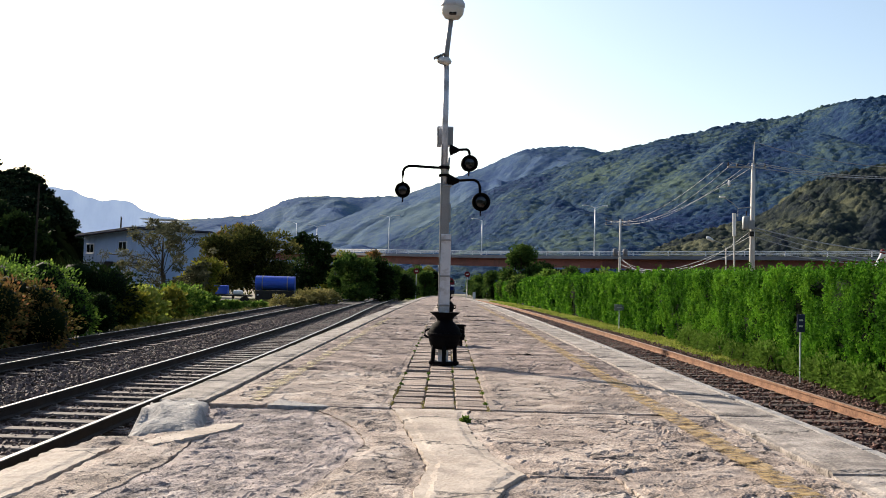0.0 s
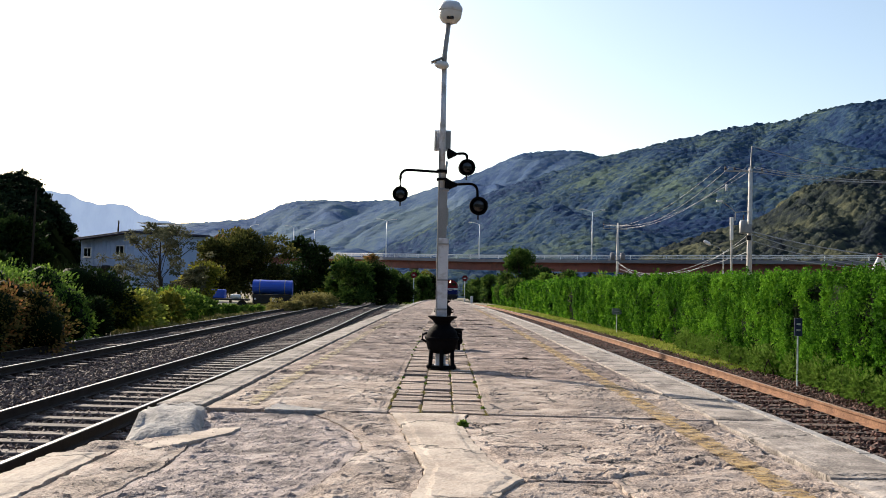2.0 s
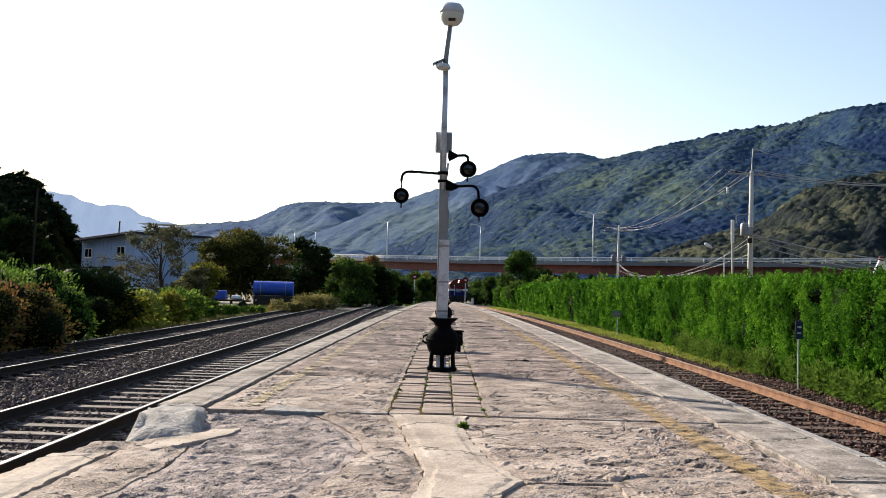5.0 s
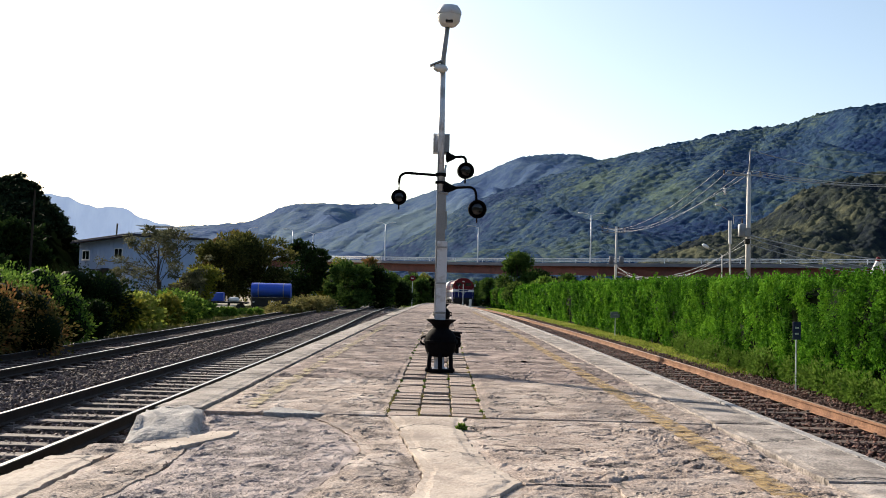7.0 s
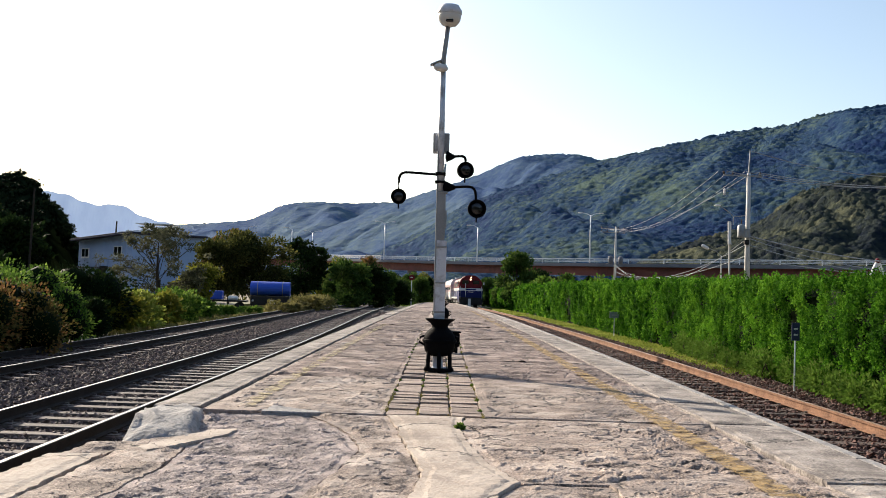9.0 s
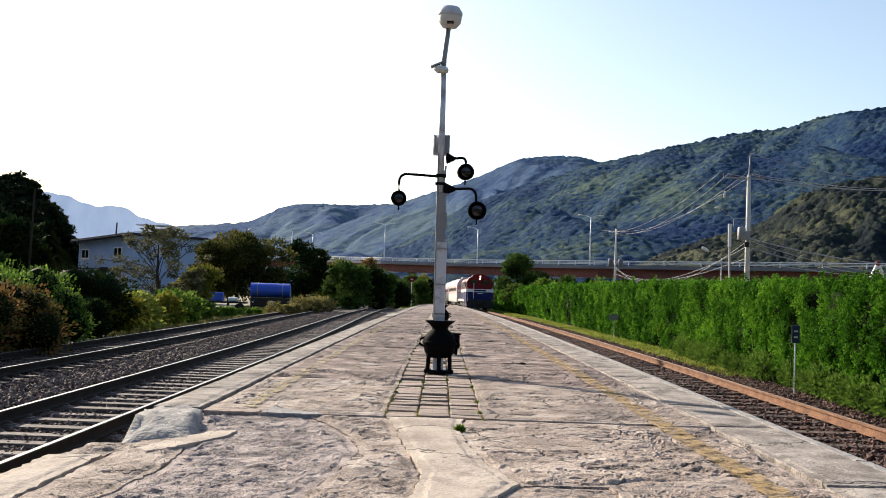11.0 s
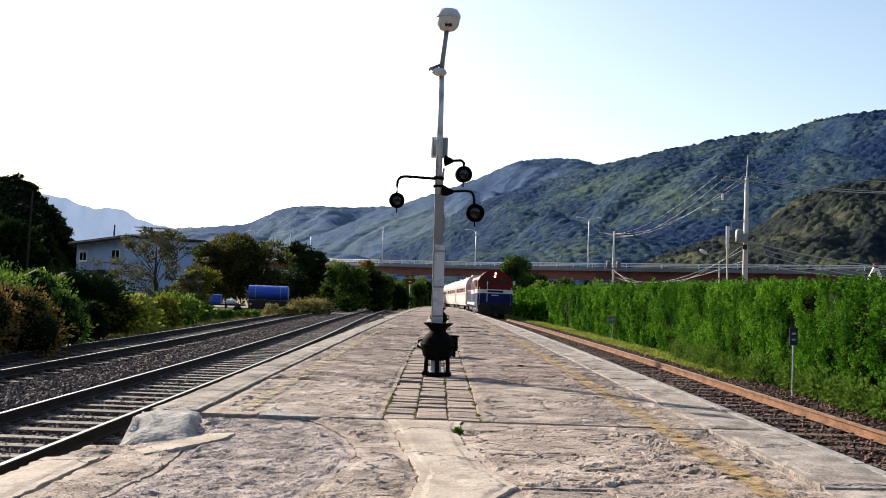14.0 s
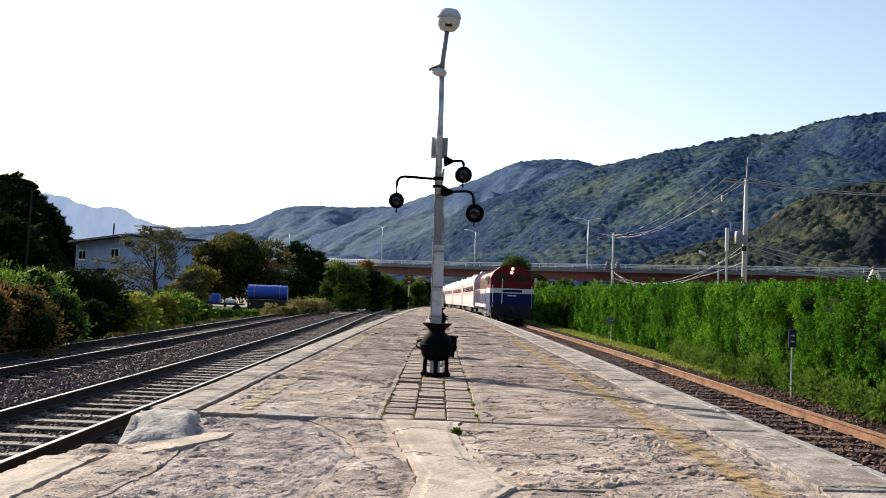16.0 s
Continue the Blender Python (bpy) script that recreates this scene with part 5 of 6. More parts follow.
# low weeds at the foot of the hedge
rngw = random.Random(9)
for k in range(16):
    y = 14.5 + k * 1.15 + rngw.uniform(-0.4, 0.4)
    x = 6.98 + 0.024 * y + rngw.uniform(-0.12, 0.2)
    h = rngw.uniform(0.35, 0.7)
    bush("weed", "leafy green weed at the foot of the hedge", "weed", [(x, y, -0.42 + h * 0.4, h * 0.6, 0.9), (x + 0.15, y + 0.3, -0.45 + h * 0.3, h * 0.5, 0.8)], 800, 0.05, GREEN_GRASS, 200 + k, "weeds along the hedge", 2, 0.5, heart=False)


def grass(name, label, x0, x1, y0, y1, count, size, mat, seed, z=-0.62, follow=0.8):
    rng = np.random.default_rng(seed)
    ys = rng.uniform(y0, y1, count)
    xs = rng.uniform(x0, x1, count) + np.array([bend(q) for q in ys]) * follow
    zs = z + np.interp(ys, FALL[:, 0], FALL[:, 1]) + rng.uniform(0, 0.1, count)
    ob = new(name, leaf_mesh(name, np.stack([xs, ys, zs], 1), size, mat, seed, up=2.5, aspect=3.5))
    return tagged(ob, label, "grass", kind="stuff")


grass("grass_verge", "sunlit yellow-green grass along the hedge", 7.15, 8.3, 24, 120, 36000, 0.045, VERGE_GRASS, 3, -0.57)
grass("grass_bank", "dry grass beside the farther track", -16, -10.6, 33, 110, 30000, 0.10, DRY_GRASS, 4, -0.6, 0.5)
grass("weed_fringe", "green weeds at the end of the platform", -3.5, 3.2, 112, 150, 5000, 0.22, GREEN_GRASS, 5, -0.9, 0.9)

# ---- plants beside the far side of the second track ----
for k, (x, y, top, r, mat, lab, cnt, lf) in enumerate((
        (-11.4, 20.5, 1.75, 0.9, BUSH_LEAF, "leafy green round shrub beside the track", 5200, 0.085),
        (-11.6, 24.0, 1.65, 0.95, BUSH_LEAF, "leafy green round shrub beside the track", 5200, 0.085),
        (-12.1, 27.6, 1.6, 1.0, BUSH_LEAF, "leafy green round shrub beside the track", 5200, 0.09),
        (-12.0, 33.0, 1.55, 1.05, DARK_LEAF, "dark green round shrub beside the track", 5000, 0.09))):
    bush("shrub", lab, "shrub", clumps_along(x - 0.9, y, x + 0.7, y + 0.6, 3, top, r, 300 + k), cnt * 2, lf * 0.66, mat, 300 + k, "round shrubs by the track")
for k, (x, y, top, r, mat, lab, cnt) in enumerate((
        (-10.5, 17.6, 0.95, 0.55, RUSTY_LEAF, "reddish autumn weeds in a tangled thicket", 3600),
        (-10.3, 20.3, 1.1, 0.6, RUSTY_LEAF, "reddish autumn weeds in a tangled thicket", 3800),
        (-10.5, 22.8, 1.2, 0.6, RUSTY_LEAF, "reddish autumn weeds in a tangled thicket", 3800),
        (-10.7, 25.6, 1.0, 0.55, BUSH_LEAF, "tangled green weeds beside the track", 3200),
        # dark leaf colour here stands for the shade under the bushes
        (-10.8, 28.5, 0.7, 0.5, DARK_LEAF, "weeds beside the track, coloured dark for shade", 3000),
        (-11.2, 33.0, 0.75, 0.6, YELLOW_LEAF, "yellow-green leafy bush beside the track", 3000),
        (-11.6, 36.5, 0.95, 0.7, VERGE_GRASS, "pale yellow-green leafy bush beside the track", 3000),
        (-11.8, 40.0, 0.8, 0.65, YELLOW_LEAF, "yellow-green leafy bush beside the track", 3000),
        (-11.6, 44.0, 0.85, 0.7, BUSH_LEAF, "bright green leafy bush beside the track", 3000),
        (-12.2, 48.0, 0.45, 0.6, BUSH_LEAF, "mid-green leafy bush beside the track", 3000),
        (-12.0, 53.0, 0.05, 0.45, GREEN_GRASS, "low bright green weeds beside the track", 2400),
        (-11.6, 58.0, -0.1, 0.4, GREEN_GRASS, "low bright green weeds beside the track", 2200),
        (-9.9, 64.0, 0.15, 0.5, DRY_GRASS, "clump of dry yellow grass on a mound", 2400),
        (-9.3, 69.0, 0.55, 0.7, DRY_GRASS, "clump of dry yellow grass on a mound", 2400),
        (-9.2, 74.0, 0.6, 0.8, DRY_GRASS, "clump of dry yellow grass on a mound", 2400))):
    bush("bush", lab, "bush", clumps_along(x - 0.9, y - 0.6, x + 0.5, y + 1.6, 4, top, r, 340 + k), int(cnt * 1.9) if y < 30 else cnt, 0.05 if y < 30 else 0.10, mat, 340 + k, "wild bushes by the track", heart=y < 30)


def crown_clumps(w, h0, h1, n, r, seed):
    rng = random.Random(seed)
    out = []
    for k in range(n):
        z = rng.uniform(h0, h1)
        u = (z - h0) / (h1 - h0)
        reach = w * math.sin(math.pi * (0.18 + 0.72 * u)) * rng.uniform(0.35, 1.0)
        a = rng.uniform(0, 6.28)
        out.append((reach * math.cos(a), reach * math.sin(a) * 0.8, z, r * rng.uniform(0.65, 1.2), 0.75))
    return out


tree("tree", "sparse fruit tree with thin grey-green leaves", -15.6, 54, 5.0, crown_clumps(3.3, 1.2, 4.8, 80, 0.38, 1), 9000, 0.085, GREY_LEAF, 401, 0.12, limbs=26)
tree("tree", "small yellowing tree beside the cart", -14.6, 61, 3.0, crown_clumps(1.7, 0.7, 2.6, 14, 0.75, 2), 4500, 0.13, YELLOW_LEAF, 402, 0.10)
tree("tree", "broad olive tree with dense rounded crown", -16.0, 84, 6.4, crown_clumps(3.9, 1.6, 5.9, 36, 1.2, 3), 17000, 0.16, OLIVE_LEAF, 403, 0.22)
tree("tree", "olive green tree with rounded crown", -18.9, 82, 5.6, crown_clumps(2.4, 1.2, 5.0, 20, 1.0, 4), 9000, 0.15, OLIVE_LEAF, 404, 0.18)
tree("tree", "dark narrow tree behind the others", -14.0, 98, 6.8, crown_clumps(2.2, 1.4, 6.4, 20, 1.1, 5), 7000, 0.2, DARK_LEAF, 405, 0.18)
tree("tree", "bare-branched pale tree in the village", -20.5, 95, 7.2, crown_clumps(2.6, 3.0, 7.0, 24, 0.5, 6), 1800, 0.16, RUSTY_LEAF, 406, 0.14)
for k, (x, y, h, w, mat) in enumerate(((-11.0, 104, 4.6, 2.0, TREE_LEAF), (-8.9, 98, 4.4, 2.0, TREE_LEAF), (-7.4, 102, 4.0, 1.9, DARK_LEAF), (-6.0, 107, 3.6, 1.7, TREE_LEAF), (-5.2, 112, 2.8, 1.4, DARK_LEAF), (-12.6, 112, 5.4, 2.2, YELLOW_LEAF), (-16.5, 118, 5.6, 2.6, TREE_LEAF), (-9.5, 125, 5.6, 2.3, RUSTY_LEAF), (-5.6, 135, 3.4, 1.6, TREE_LEAF))):
    tree("tree", "bushy trackside tree in dull green", x, y, h, crown_clumps(w, 0.5, h, 16, 0.95, 20 + k), 5200, 0.2, mat, 420 + k, 0.12)
# right of the curved track
tree("tree", "rounded green tree standing behind the hedge", 8.6, 112, 6.6, crown_clumps(2.3, 1.4, 6.3, 26, 1.0, 40), 11000, 0.18, TREE_LEAF, 440, 0.2)
tree("tree", "dark tree standing behind the hedge", 11.5, 118, 5.2, crown_clumps(2.3, 1.2, 4.8, 18, 1.0, 41), 6500, 0.2, DARK_LEAF, 441, 0.16)
for k, (x, y, h, w, mat) in enumerate(((8.6, 134, 3.8, 1.5, TREE_LEAF), (10.8, 122, 3.4, 1.5, YELLOW_LEAF), (7.4, 152, 4.2, 1.8, TREE_LEAF), (14.5, 112, 3.8, 1.9, TREE_LEAF), (17.5, 120, 4.0, 2.0, DARK_LEAF), (5.8, 174, 3.8, 2.0, TREE_LEAF), (-3.0, 141, 3.6, 1.1, TREE_LEAF), (-1.9, 143, 3.6, 1.0, DARK_LEAF), (-4.4, 146, 4.2, 1.3, TREE_LEAF), (-1.3, 147, 3.9, 0.8, TREE_LEAF), (-2.6, 150, 4.2, 1.2, YELLOW_LEAF), (12.8, 78, 3.1, 1.3, GREEN_GRASS), (11.0, 104, 3.2, 1.2, GREEN_GRASS), (-6.6, 182, 4.2, 2.0, TREE_LEAF), (-8.5, 170, 5.0, 2.4, DARK_LEAF))):
    tree("tree", "bushy tree beyond the hedge" if x > 4 else "bushy tree at the bend of the line", x, y, h, crown_clumps(w, 0.5, h, 16, 0.9, 60 + k), 4600, 0.19, mat, 460 + k, 0.12)
for k in range(22):
    rg = random.Random(700 + k)
    x, y = -60 + k * 5.6 + rg.uniform(-2, 2), rg.uniform(185, 205)
    if -6 < x < 5:
        continue
    h = rg.uniform(3.5, 6.0)
    tree("tree", "distant tree below the road bridge", x, y, h, crown_clumps(2.6, 0.5, h, 12, 1.3, 80 + k), 1500, 0.42, (TREE_LEAF, DARK_LEAF)[k % 2], 500 + k, 0.16)
# wooded foot of the dark slope
for k in range(16):
    rg = random.Random(800 + k)
    x, y = -62 + 3.3 * (k % 8) + rg.uniform(-1, 1), 92 + 14 * (k // 8) + rg.uniform(-4, 4)
    h = max(3.5, 14.5 - 0.36 * (x + 62)) * (0.7 if k < 8 else 0.95) * rg.uniform(0.8, 1.1)
    if x > -44:
        continue
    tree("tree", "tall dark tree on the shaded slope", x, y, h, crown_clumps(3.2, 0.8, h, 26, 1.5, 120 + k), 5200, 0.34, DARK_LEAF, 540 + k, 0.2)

# yellow-green moss in the joints of the brick paving
rngm = np.random.default_rng(15)
my = 10.2 + 20 * rngm.random(9000) ** 1.5
mx = rngm.choice([-0.555, -0.555, -0.21, 0.135, 0.48, 0.48], 9000) + rngm.normal(size=9000) * 0.014
tuft = fbm(mx * 3, my * 1.7, 4, 3) > 0.53
moss = np.stack([mx, my, rngm.uniform(-0.02, 0.008, 9000)], 1)[tuft]
tagged(new("moss", leaf_mesh("moss", moss, 0.012, DRY_GRASS, 16, up=0.4)), "yellow-green moss in the joints of the paving", "moss", kind="stuff")

# small weeds in the joints of the platform
rngj = random.Random(77)
spots = [(0.22, 9.35, 0.045)] + [(rngj.choice((-0.55, 0.48, -0.2, 0.13)) + rngj.uniform(-0.03, 0.03), rngj.uniform(10.3, 26), rngj.uniform(0.01, 0.026)) for _ in range(34)]
for k, (x, y, r) in enumerate(spots):
    ob = new("weed", leaf_mesh("weed", clump_points([(x, y, r * 0.5, r, 0.6)], 60 if k else 160, 900 + k), r * 0.55, GREEN_GRASS, 900 + k, up=0.8))
    tagged(ob, "small green weed growing in a platform joint", "weed", "weeds in the platform joints")
# ---- road bridge across the valley ----
DECK_LINE = np.array([(-110, 345, 10.4), (-75, 322, 10.0), (-40, 296, 9.4), (-16, 262, 8.6), (8, 238, 8.1), (32, 212, 7.85), (80, 180, 8.0), (150, 148, 8.6), (230, 120, 9.2)])
road = thing("road_bridge", "long road bridge with red-brown steel girders and pale railing", "bridge", kind="structure")
us = np.linspace(0, len(DECK_LINE) - 1, 60)
line = np.stack([np.interp(us, np.arange(len(DECK_LINE)), DECK_LINE[:, k]) for k in range(3)], 1)


def sweep(name, off, z0, z1, thick, mat, parent, label=""):
    """A band along the bridge, off metres behind its front edge."""
    d = np.gradient(line[:, :2], axis=0)
    d /= np.linalg.norm(d, axis=1, keepdims=True)
    nrm = np.stack([-d[:, 1], d[:, 0]], 1)
    v, f = [], []
    for p, n2 in zip(line, nrm):
        for o, z in ((off, z0), (off, z1), (off + thick, z1), (off + thick, z0)):
            v.append((p[0] + n2[0] * o, p[1] + n2[1] * o, p[2] + z))
    for i in range(len(line) - 1):
        f += [(4 * i + j, 4 * i + (j + 1) % 4, 4 * i + 4 + (j + 1) % 4, 4 * i + 4 + j) for j in range(4)]
    return part(name, mesh_of(name, v, f, mat), mat, parent, label)


sweep("deck", 0.0, -0.65, 0.05, 10.0, DECK, road, "pale concrete deck edge")
sweep("girder", 1.2, -2.5, -0.66, 0.5, GIRDER, road, "red-brown steel girder")
sweep("girder", 7.6, -2.5, -0.66, 0.5, GIRDER, road, "red-brown steel girder")
sweep("flange", 0.95, -2.62, -2.5, 1.0, GIRDER, road)
for z, w in ((0.35, 0.1), (0.62, 0.1), (0.88, 0.2)):
    sweep("railing_bar", 0.15, z, z + w, 0.16, STEEL_RAILING, road, "pale steel railing bar")
for p in line[::1]:
    part("railing_post", box((p[0], p[1] + 0.3, p[2] + 0.5), (0.14, 0.14, 1.0)), STEEL_RAILING, road)
for i in (15, 24, 31, 38, 45):
    p = line[i]
    part("pier", box((p[0] + 2, p[1] + 5, p[2] / 2 - 2.2), (1.6, 4.5, p[2] + 1.8), 0.2), DECK, road, "concrete bridge pier")
    part("pier_cap", box((p[0] + 2, p[1] + 5, p[2] - 2.9), (2.2, 8.5, 0.7), 0.1), DECK, road)


def street_lamp(x, y, z, h, arms, yaw=0.0):
    s = thing("street_lamp", "slender pale street lamp on the road bridge", "street lamp", pose(x, y, z, 0, 0, yaw), "street lamps on the bridge")
    part("pole", rod((0, 0, 0), (0, 0, h), 0.16, 0.09, 10), STEEL_RAILING, s, smooth=True)
    for a in arms:
        part("arm", tube([(0, 0, h - 0.2), (a * 0.8, 0, h + 0.25), (a * 2.0, 0, h + 0.45)], 0.07, 6), STEEL_RAILING, s)
        part("lamp_head", box((a * 2.3, 0, h + 0.42), (0.95, 0.36, 0.2), 0.06), WHITE_PAINT, s)
    return s


for x, y, z, h, arms in ((-39.9, 301, 9.4, 8.0, (-1, 1)), (-15.7, 265, 8.6, 10.0, (-1, 1)), (8.5, 240, 8.1, 8.6, (-1,)), (32.1, 214, 7.85, 10.6, (-1, 1)), (-47, 306, 9.5, 9.0, (-1,)), (-63, 318, 9.8, 9.5, (1,))):
    street_lamp(x, y, z, h, arms)

# ---- power poles and cables ----
def power_pole(x, y, h, label, arm_zs, arm_w, yaw=0.0):
    p = thing("power_pole", label, "power pole", pose(x, y, -0.7, 0, 0, yaw), "power poles")
    part("pole", rod((0, 0, 0), (0, 0, h + 0.7), 0.19, 0.12, 14), CEMENT_POLE, p, "grey cement pole", smooth=True)
    for z in arm_zs:
        arm = part("crossarm", box((-0.35, 0.1, z + 0.7), (arm_w, 0.09, 0.09), 0.01), GREY_STEEL, p)
        for k in (-0.48, -0.25, 0.2, 0.45):
            part("insulator", turned([(0.03, 0), (0.08, 0.02), (0.04, 0.06), (0.08, 0.1), (0.04, 0.14), (0.07, 0.18), (0.03, 0.22)], 10, pose(-0.35 + k * arm_w, 0.1, z + 0.75)), INSULATOR, arm, smooth=True)
    return p


pp = power_pole(18.62, 60, 9.0, "tall cement power pole with crossarms and transformer", (8.85,), 2.4)
part("top_rod", rod((0, 0, 9.65), (0.06, 0, 11.1), 0.05, 0.035, 8), GREY_STEEL, pp)
tf = part("transformer", turned([(0.05, 0), (0.22, 0.02), (0.24, 0.1), (0.24, 0.72), (0.2, 0.8), (0.06, 0.84)], 18, pose(-0.42, -0.12, 5.7)), GREY_STEEL, pp, "grey pole transformer", smooth=True)
part("bushing", rod((-0.42, -0.12, 6.5), (-0.42, -0.12, 6.85), 0.04, n=8), INSULATOR, tf)
part("switch_box", box((-0.12, -0.2, 6.0), (0.36, 0.24, 0.55), 0.03), GREY_STEEL, pp)
part("switch_box", box((-0.12, -0.2, 5.45), (0.3, 0.2, 0.3), 0.03), UNDERFRAME, pp)
part("bracket", tube([(-0.1, 0, 7.1), (-0.9, 0, 7.0), (-0.9, 0, 6.5)], 0.03, 6), GREY_STEEL, pp)
part("meter_tube", rod((-1.1, 0, 5.3), (-1.12, 0, 6.7), 0.11, n=10), WHITE_PAINT, pp)
part("side_pole", rod((-1.0, 0.1, 0.0), (-1.08, 0.1, 5.4), 0.06, n=8), CEMENT_POLE, pp)
part("lamp_arm", tube([(-0.9, 0, 7.0), (-1.2, 0, 7.3), (-1.75, -0.1, 7.62)], 0.025, 6), GREY_STEEL, pp)
part("lamp_head", box((-1.9, -0.1, 7.66), (0.36, 0.16, 0.1), 0.03), WHITE_PAINT, pp)
part("hanging_insulator", turned([(0.03, 0), (0.09, 0.04), (0.05, 0.12), (0.09, 0.2), (0.05, 0.28), (0.09, 0.36), (0.03, 0.42)], 10, pose(-1.45, 0.05, 8.3)), WHITE_PAINT, pp, smooth=True)
p2 = power_pole(22.9, 130, 10.3, "cement power pole with two crossarms beside the bridge", (9.5, 10.0), 3.6, 20)
part("transformer", turned([(0.05, 0), (0.3, 0.03), (0.32, 0.9), (0.06, 1.0)], 16, pose(-0.75, -0.1, 6.1)), DECK, p2, smooth=True)
part("transformer", turned([(0.05, 0), (0.3, 0.03), (0.32, 0.9), (0.06, 1.0)], 16, pose(0.75, -0.1, 6.1)), DECK, p2, smooth=True)
part("rack", box((0, -0.1, 6.05), (2.6, 0.3, 0.12)), DECK, p2)
power_pole(36.5, 57, 9.2, "tall cement power pole beyond the hedge", (8.85,), 2.4)


def cable(a, b, sag, r=0.015):
    """A slack cable between two poles."""
    a, b = Vector(a), Vector(b)
    pts = [a.lerp(b, i / 20) - Vector((0, 0, 4 * sag * (i / 20) * (1 - i / 20))) for i in range(21)]
    me = bpy.data.meshes.new("cable")
    bm = tube(pts, r, 5)
    bm.to_mesh(me)
    bm.free()
    me.materials.append(WIRE)
    return tagged(new("cable", me), "slack grey overhead cable between power poles", "cable", "overhead cables")


cable((18.68, 60, 10.4), (36.6, 57, 10.2), 1.45, 0.02)
for o, s in ((-1.0, 1.0), (0.2, 1.0), (0.75, 0.9)):
    cable((18.3 + o, 60.1, 9.1), (36.2 + o, 57.1, 9.3), s, 0.022)
for z, s, r in ((5.15, 0.9, 0.035), (5.0, 1.3, 0.024), (4.6, 1.1, 0.024), (3.75, 0.35, 0.028)):
    cable((18.65, 59.9, z), (36.4, 57, z - 1.1), s, r)
for o, z, s in ((-1.5, 9.1, 1.3), (-0.9, 9.1, 1.7), (0.1, 9.1, 1.5), (0.6, 9.1, 1.1)):
    cable((18.3 + o, 60.1, z), (22.6 + o * 0.9, 130, z + 0.9), s, 0.010)
for z, s in ((4.9, 2.6), (3.9, 1.2), (4.6, 1.8)):
    cable((18.5, 60.1, z), (22.8, 130, z + 0.5), s, 0.014)

lamp = thing("yard_lamp", "yard lamp with a white head above the hedge", "lamp", pose(20.6, 75, -0.7))
part("pole", rod((0.7, 0, 0), (0.7, 0, 5.2), 0.05, n=8), CEMENT_POLE, lamp)
part("arm", tube([(0.7, 0, 5.2), (0.3, 0, 5.55), (-0.2, 0, 5.75)], 0.025, 6), GREY_STEEL, lamp)
part("lamp_head", turned([(0.05, -0.3), (0.12, -0.2), (0.14, 0.1), (0.1, 0.28), (0.03, 0.32)], 14, pose(-0.55, 0, 5.86, 0, -62, 0)), WHITE_PAINT, lamp, smooth=True)

frame_sign = thing("roadside_frame", "white splayed frame with red top on a post", "roadside sign", pose(26.6, 60, -0.7))
part("post", rod((0, 0.1, 0), (0, 0.1, 3.7), 0.07, n=8), CEMENT_POLE, frame_sign)
for s in (-1, 1):
    part("leg", rod((s * 0.42, 0, 3.7), (s * 0.05, 0, 4.45), 0.11, 0.13, 8), WHITE_PAINT, frame_sign)
part("cap", turned([(0.03, 0), (0.16, 0.05), (0.18, 0.18), (0.1, 0.3), (0.02, 0.33)], 12, pose(0, 0, 4.42)), RED_PAINT, frame_sign, "red rounded top", smooth=True)

# ---- small signs ----
def marker(x, y, top, w, h, mat, label, bars):
    s = thing("marker_sign", label, "sign", pose(x, y, -0.6))
    part("post", rod((0, 0.02, 0), (0, 0.02, top + 0.6), 0.018, n=8), LIGHT_PAINT, s)
    pl = part("plate", box((0, 0, top + 0.6 - h / 2), (w, 0.02, h), 0.004), mat, s)
    for k in range(bars):
        part("bar", box((0, -0.0125, top + 0.6 - h * (k + 1) / (bars + 1)), (w * 0.5, 0.006, h * 0.1)), LIGHT_PAINT, pl)
    return s


marker(7.22, 20, 0.86, 0.16, 0.36, shade("sign_navy", [(0.012, 0.016, 0.07), (0.02, 0.025, 0.10)], 3, 0.5), "small navy marker sign on a thin white post", 2)
marker(7.6, 43, 0.55, 0.42, 0.26, shade("sign_grey", [(0.16, 0.18, 0.2), (0.24, 0.26, 0.28)], 3, 0.6), "small grey sign on a thin post", 1)


def red_signal(x, y, z, r):
    s = thing("stop_signal", "round red signal disc on a thin post", "signal", pose(x, y, -0.9), "red signal discs")
    part("post", rod((0, 0, 0), (0, 0, z + 0.9 + r), 0.05, n=8), LIGHT_PAINT, s)
    d = part("disc", turned([(r * 0.9, 0), (r, 0.02), (r, 0.05), (r * 0.95, 0.06)], 20, pose(0, -0.06, z + 0.9, 90, 0, 0)), RED_PAINT, s)
    part("band", box((0, -0.135, z + 0.9), (r * 0.9, 0.012, r * 0.28)), WHITE_PAINT, d)


red_signal(-3.62, 120, 2.6, 0.36)
red_signal(2.55, 118, 2.35, 0.34)
stake = thing("white_stake", "short white stake beside the rusty track", "stake", pose(3.25, 112, -0.6))
part("post", box((0, 0, 0.45), (0.3, 0.2, 0.9), 0.03), WHITE_PAINT, stake)

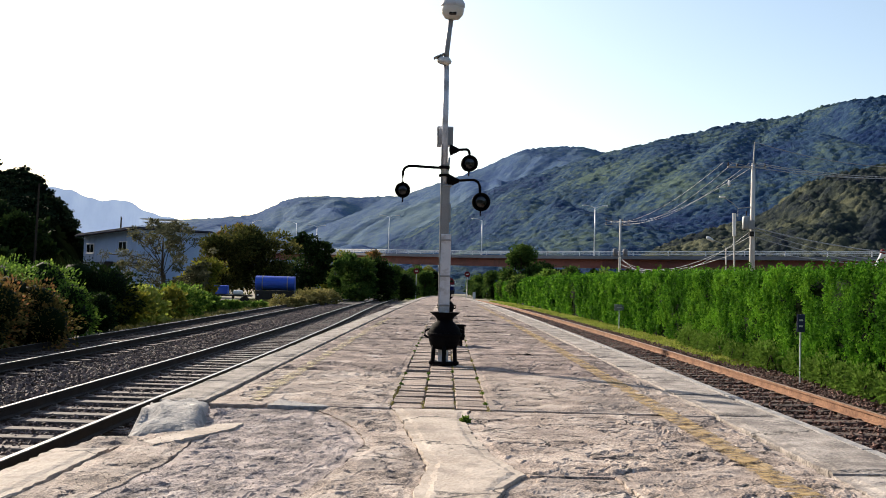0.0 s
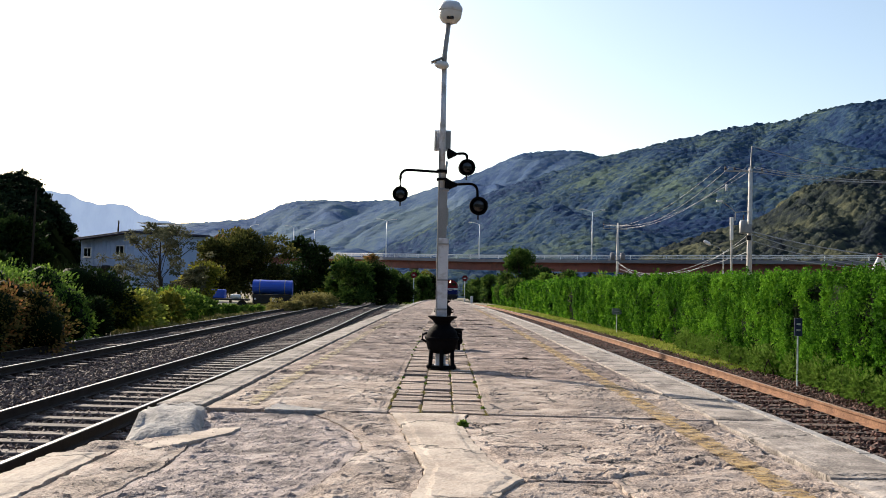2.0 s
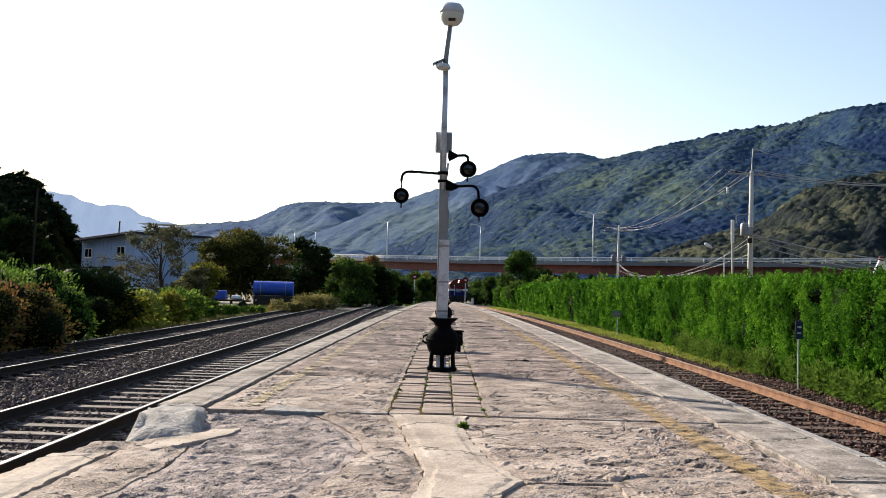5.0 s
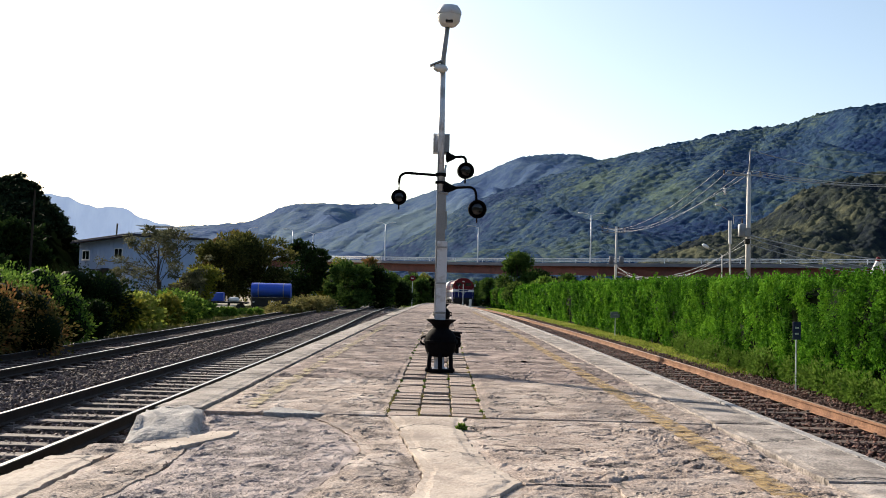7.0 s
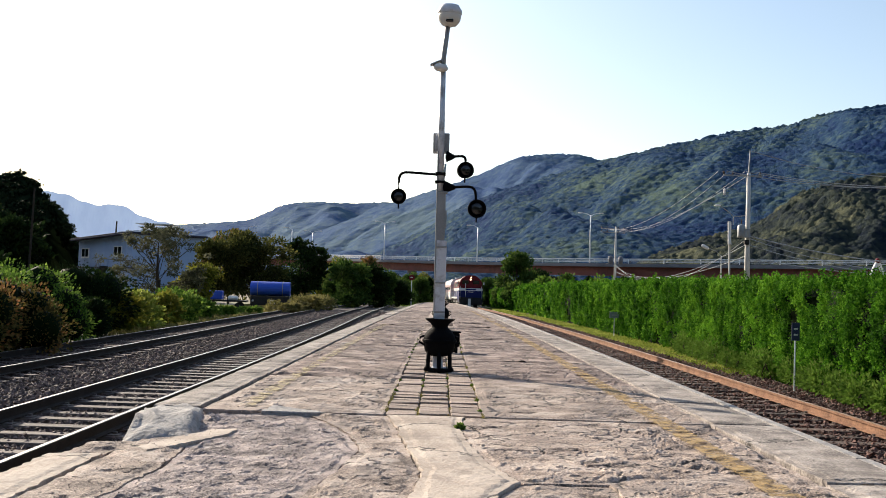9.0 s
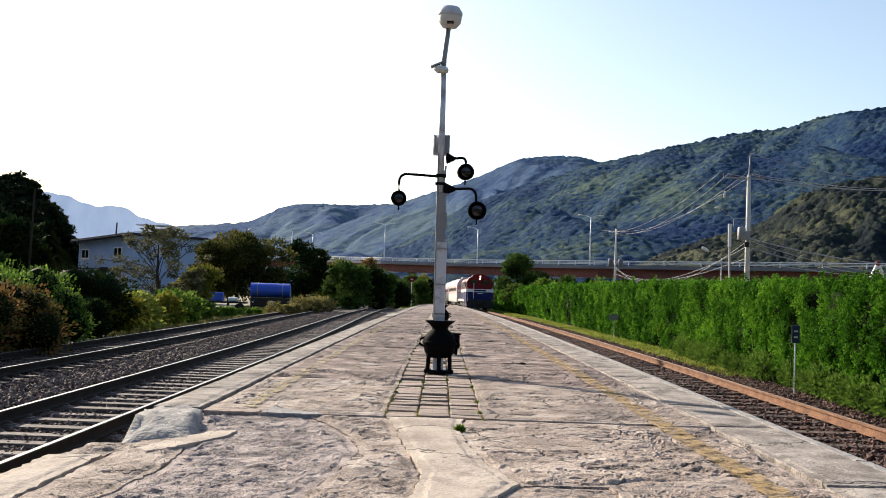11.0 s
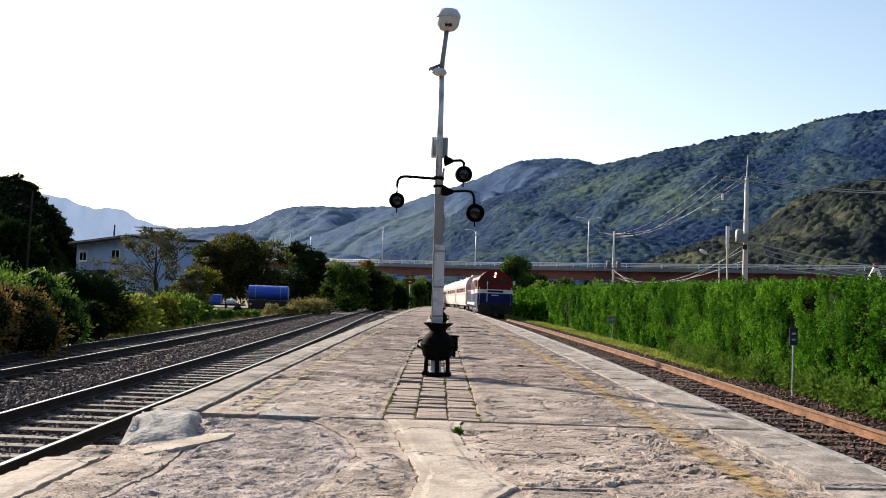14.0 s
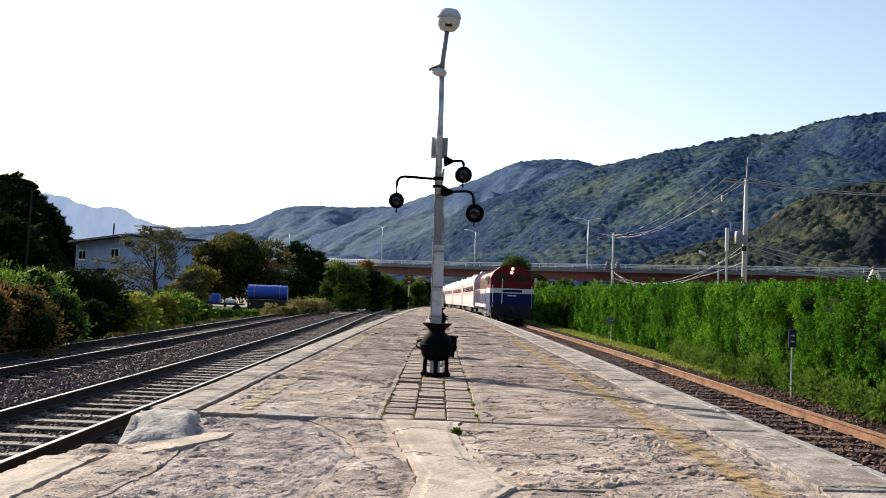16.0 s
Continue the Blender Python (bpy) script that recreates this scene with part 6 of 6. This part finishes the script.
# ---- blue tank wagon, cart and house beyond the tracks ----
tank = thing("water_tank", "blue oval water tank on a dark stand beside the track", "tank", pose(-12.45, 72, -0.42, 0, 0, 4))
shell = part("shell", prism([(0.62 * math.cos(a) * 1.12, 1.35 + 0.52 * math.sin(a)) for a in np.linspace(0, 2 * math.pi, 25)[:-1]], -1.42, 1.42), TANK_BLUE, tank, "glossy blue tank", smooth=False)
shell.matrix_basis = pose(0, 0, 0, 0, 0, 90)
for s in (-1, 1):
    part("hoop", prism([(0.64 * math.cos(a) * 1.12, 1.35 + 0.54 * math.sin(a)) for a in np.linspace(0, 2 * math.pi, 25)[:-1]], s * 0.9 - 0.03, s * 0.9 + 0.03), GREY_STEEL, tank).matrix_basis = pose(0, 0, 0, 0, 0, 90)
part("stand", box((0, 0, 0.48), (2.8, 1.1, 0.66), 0.05), UNDERFRAME, tank, "dark steel stand")
part("plate", box((0.2, -0.57, 0.42), (0.34, 0.02, 0.26), 0.01), WHITE_PAINT, tank)
part("valve", rod((-1.2, -0.5, 0.5), (-1.2, -0.75, 0.45), 0.06, n=8), LIGHT_PAINT, tank)
for s in (-1.2, 1.2):
    part("skid", box((s, 0, 0.08), (0.2, 1.2, 0.16), 0.02), UNDERFRAME, tank)
cart = thing("flat_cart", "flat trolley with blue crate beside the track", "trolley", pose(-15.4, 69, -0.6, 0, 0, 5))
part("bed", box((0, 0, 0.62), (3.6, 1.3, 0.12), 0.02), UNDERFRAME, cart)
crate = part("crate", box((-0.5, 0, 1.0), (1.3, 1.0, 0.6), 0.06), TANK_BLUE, cart, "bright blue crate")
part("sack", box((0.85, -0.1, 0.83), (0.7, 0.6, 0.3), 0.12), WHITE_PAINT, cart, "white sack")
for sx in (-1.3, 1.3):
    for sy in (-0.5, 0.5):
        part("wheel", turned([(0.1, -0.06), (0.26, -0.06), (0.28, 0), (0.26, 0.06), (0.1, 0.06)], 16, pose(sx, sy, 0.28, 90, 0, 0)), UNDERFRAME, cart)

house = thing("house", "pale blue two-storey prefab house with dark sloping roof edge", "house", pose(-36.1, 105.0, -0.7, 0, 0, -47))
part("wall", prism([(-6.6, 0), (-6.6, 6.1), (6.6, 6.6), (6.6, 0)], 0, 8), HOUSE_WALL, house)
part("roof", box((0, 3.8, 6.48), (14.0, 9.2, 0.22), 0.04, pose(0, 0, 0, 0, -2.15, 0)), ROOF_DARK, house, "dark overhanging roof")
part("gutter", box((0, -0.83, 6.36), (14.0, 0.14, 0.16), 0.03, pose(0, 0, 0, 0, -2.15, 0)), ROOF_DARK, house)
part("ledge", box((0, -0.05, 3.15), (13.3, 0.2, 0.14), 0.02), ROOF_DARK, house)
for x, z in ((-4.7, 4.75), (3.4, 4.9), (3.2, 1.6)):
    w = part("window", box((x, -0.02, z), (1.9, 0.10, 1.05), 0.02), WHITE_PAINT, house)
    part("sill", box((x, -0.08, z - 0.57), (2.0, 0.18, 0.06), 0.01), WHITE_PAINT, w)
    for s in (-1, 1):
        part("pane", box((x + s * 0.45, -0.07, z), (0.72, 0.03, 0.86)), DARK_GLASS, w)
arch = part("doorway", box((-4.6, -0.03, 1.35), (1.5, 0.1, 2.4), 0.05), ROOF_DARK, house, "dark doorway")
for k in range(13):
    part("panel_rib", box((-6.2 + k * 1.03, -0.012, 3.1), (0.04, 0.03, 5.9)), HOUSE_WALL, house)
stair = part("stair", box((0.2, -0.9, 1.75), (5.0, 0.9, 0.2), 0.02, pose(0, 0, 0, 0, -36, 0)), UNDERFRAME, house, "dark outside steel stair")
for k in range(9):
    part("stair_post", rod((-1.7 + k * 0.48, -1.3, 0.4 + k * 0.34), (-1.7 + k * 0.48, -1.3, 1.4 + k * 0.34), 0.03, n=6), GREY_STEEL, stair)
part("stair_rail", rod((-1.7, -1.3, 1.4), (2.14, -1.3, 4.12), 0.035, n=6), GREY_STEEL, stair)
shed = thing("shed", "low blue-grey shed with dark roof behind bushes", "shed", pose(-14.5, 128, -1.0, 0, 0, 0))
part("wall", box((0, 2, 1.5), (9, 4, 3.0), 0.03), HOUSE_WALL, shed)
part("roof", box((0, 1.9, 3.1), (9.8, 5.0, 0.22), 0.03), ROOF_DARK, shed)
for k in range(4):
    part("door", box((-3.2 + 2.1 * k, -0.02, 1.2), (1.3, 0.08, 2.1), 0.02), BLUE_PAINT, shed)
canopy = thing("flat_roof_building", "grey flat-roofed building with a louvred roof behind the house", "building", pose(-41.5, 140, -0.7, 0, 0, 0))
part("wall", box((0, 3, 4.2), (5.5, 5, 8.4), 0.03), DECK, canopy)
part("parapet", box((0, 2.8, 8.55), (6.0, 6.2, 0.3), 0.04), DECK, canopy)
for z, w in ((9.0, 4.0), (9.5, 4.4), (10.0, 5.2)):
    part("roof_louvre", box((0.2, 2.6, z), (w, 5.0, 0.14), 0.03), STEEL_RAILING, canopy, "pale flat roof slat")
for sx in (-1.7, 1.9):
    part("roof_post", box((sx, 2.6, 9.3), (0.16, 0.16, 1.5)), ROOF_DARK, canopy)
pole3 = thing("village_pole", "thin dark village pole on the slope", "pole", pose(-42, 100, -0.7))
part("pole", rod((0, 0, 0), (0.25, 0, 11.0), 0.16, 0.1, 8), BARK, pole3)
pole4 = thing("village_pole", "thin dark village pole behind the house", "pole", pose(-43.5, 130, -0.7))
part("pole", rod((0, 0, 0), (0.3, 0, 9.6), 0.16, 0.1, 8), BARK, pole4)


# ---- what moves: the train rolls in along the curved track ----
def nose_at(t):
    """Distance of the train's nose at t seconds."""
    return 60.8 + 7.4 * (16 - t) + max(0.0, 6.5 - t) * 2.0 + 0.0


def on_track(y, length):
    """A vehicle whose front stands at y on the curved track."""
    a = Vector((5.35 + bend(y), y, RAIL_Z + fall(y)))
    b = Vector((5.35 + bend(y + length), y + length, RAIL_Z + fall(y + length)))
    d = b - a
    return pose(*a, math.degrees(math.atan2(d.z, d.y)), 0, math.degrees(math.atan2(-d.x, d.y)))


def motions():
    times = [0.5 * k for k in range(33)]
    walk(loco, [(t, on_track(nose_at(t), 17.0)) for t in times])
    start = 17.6
    for c in coaches:
        walk(c, [(t, on_track(nose_at(t) + start, 20.2)) for t in times])
        start += 20.9
    for w, y in loco_wheels:
        rows = [(0.1 * k, pose(0, y, 0.48, math.degrees((nose_at(0) - nose_at(0.1 * k)) / 0.48), 0, 0)) for k in range(161)]
        walk(w, rows)


motions()
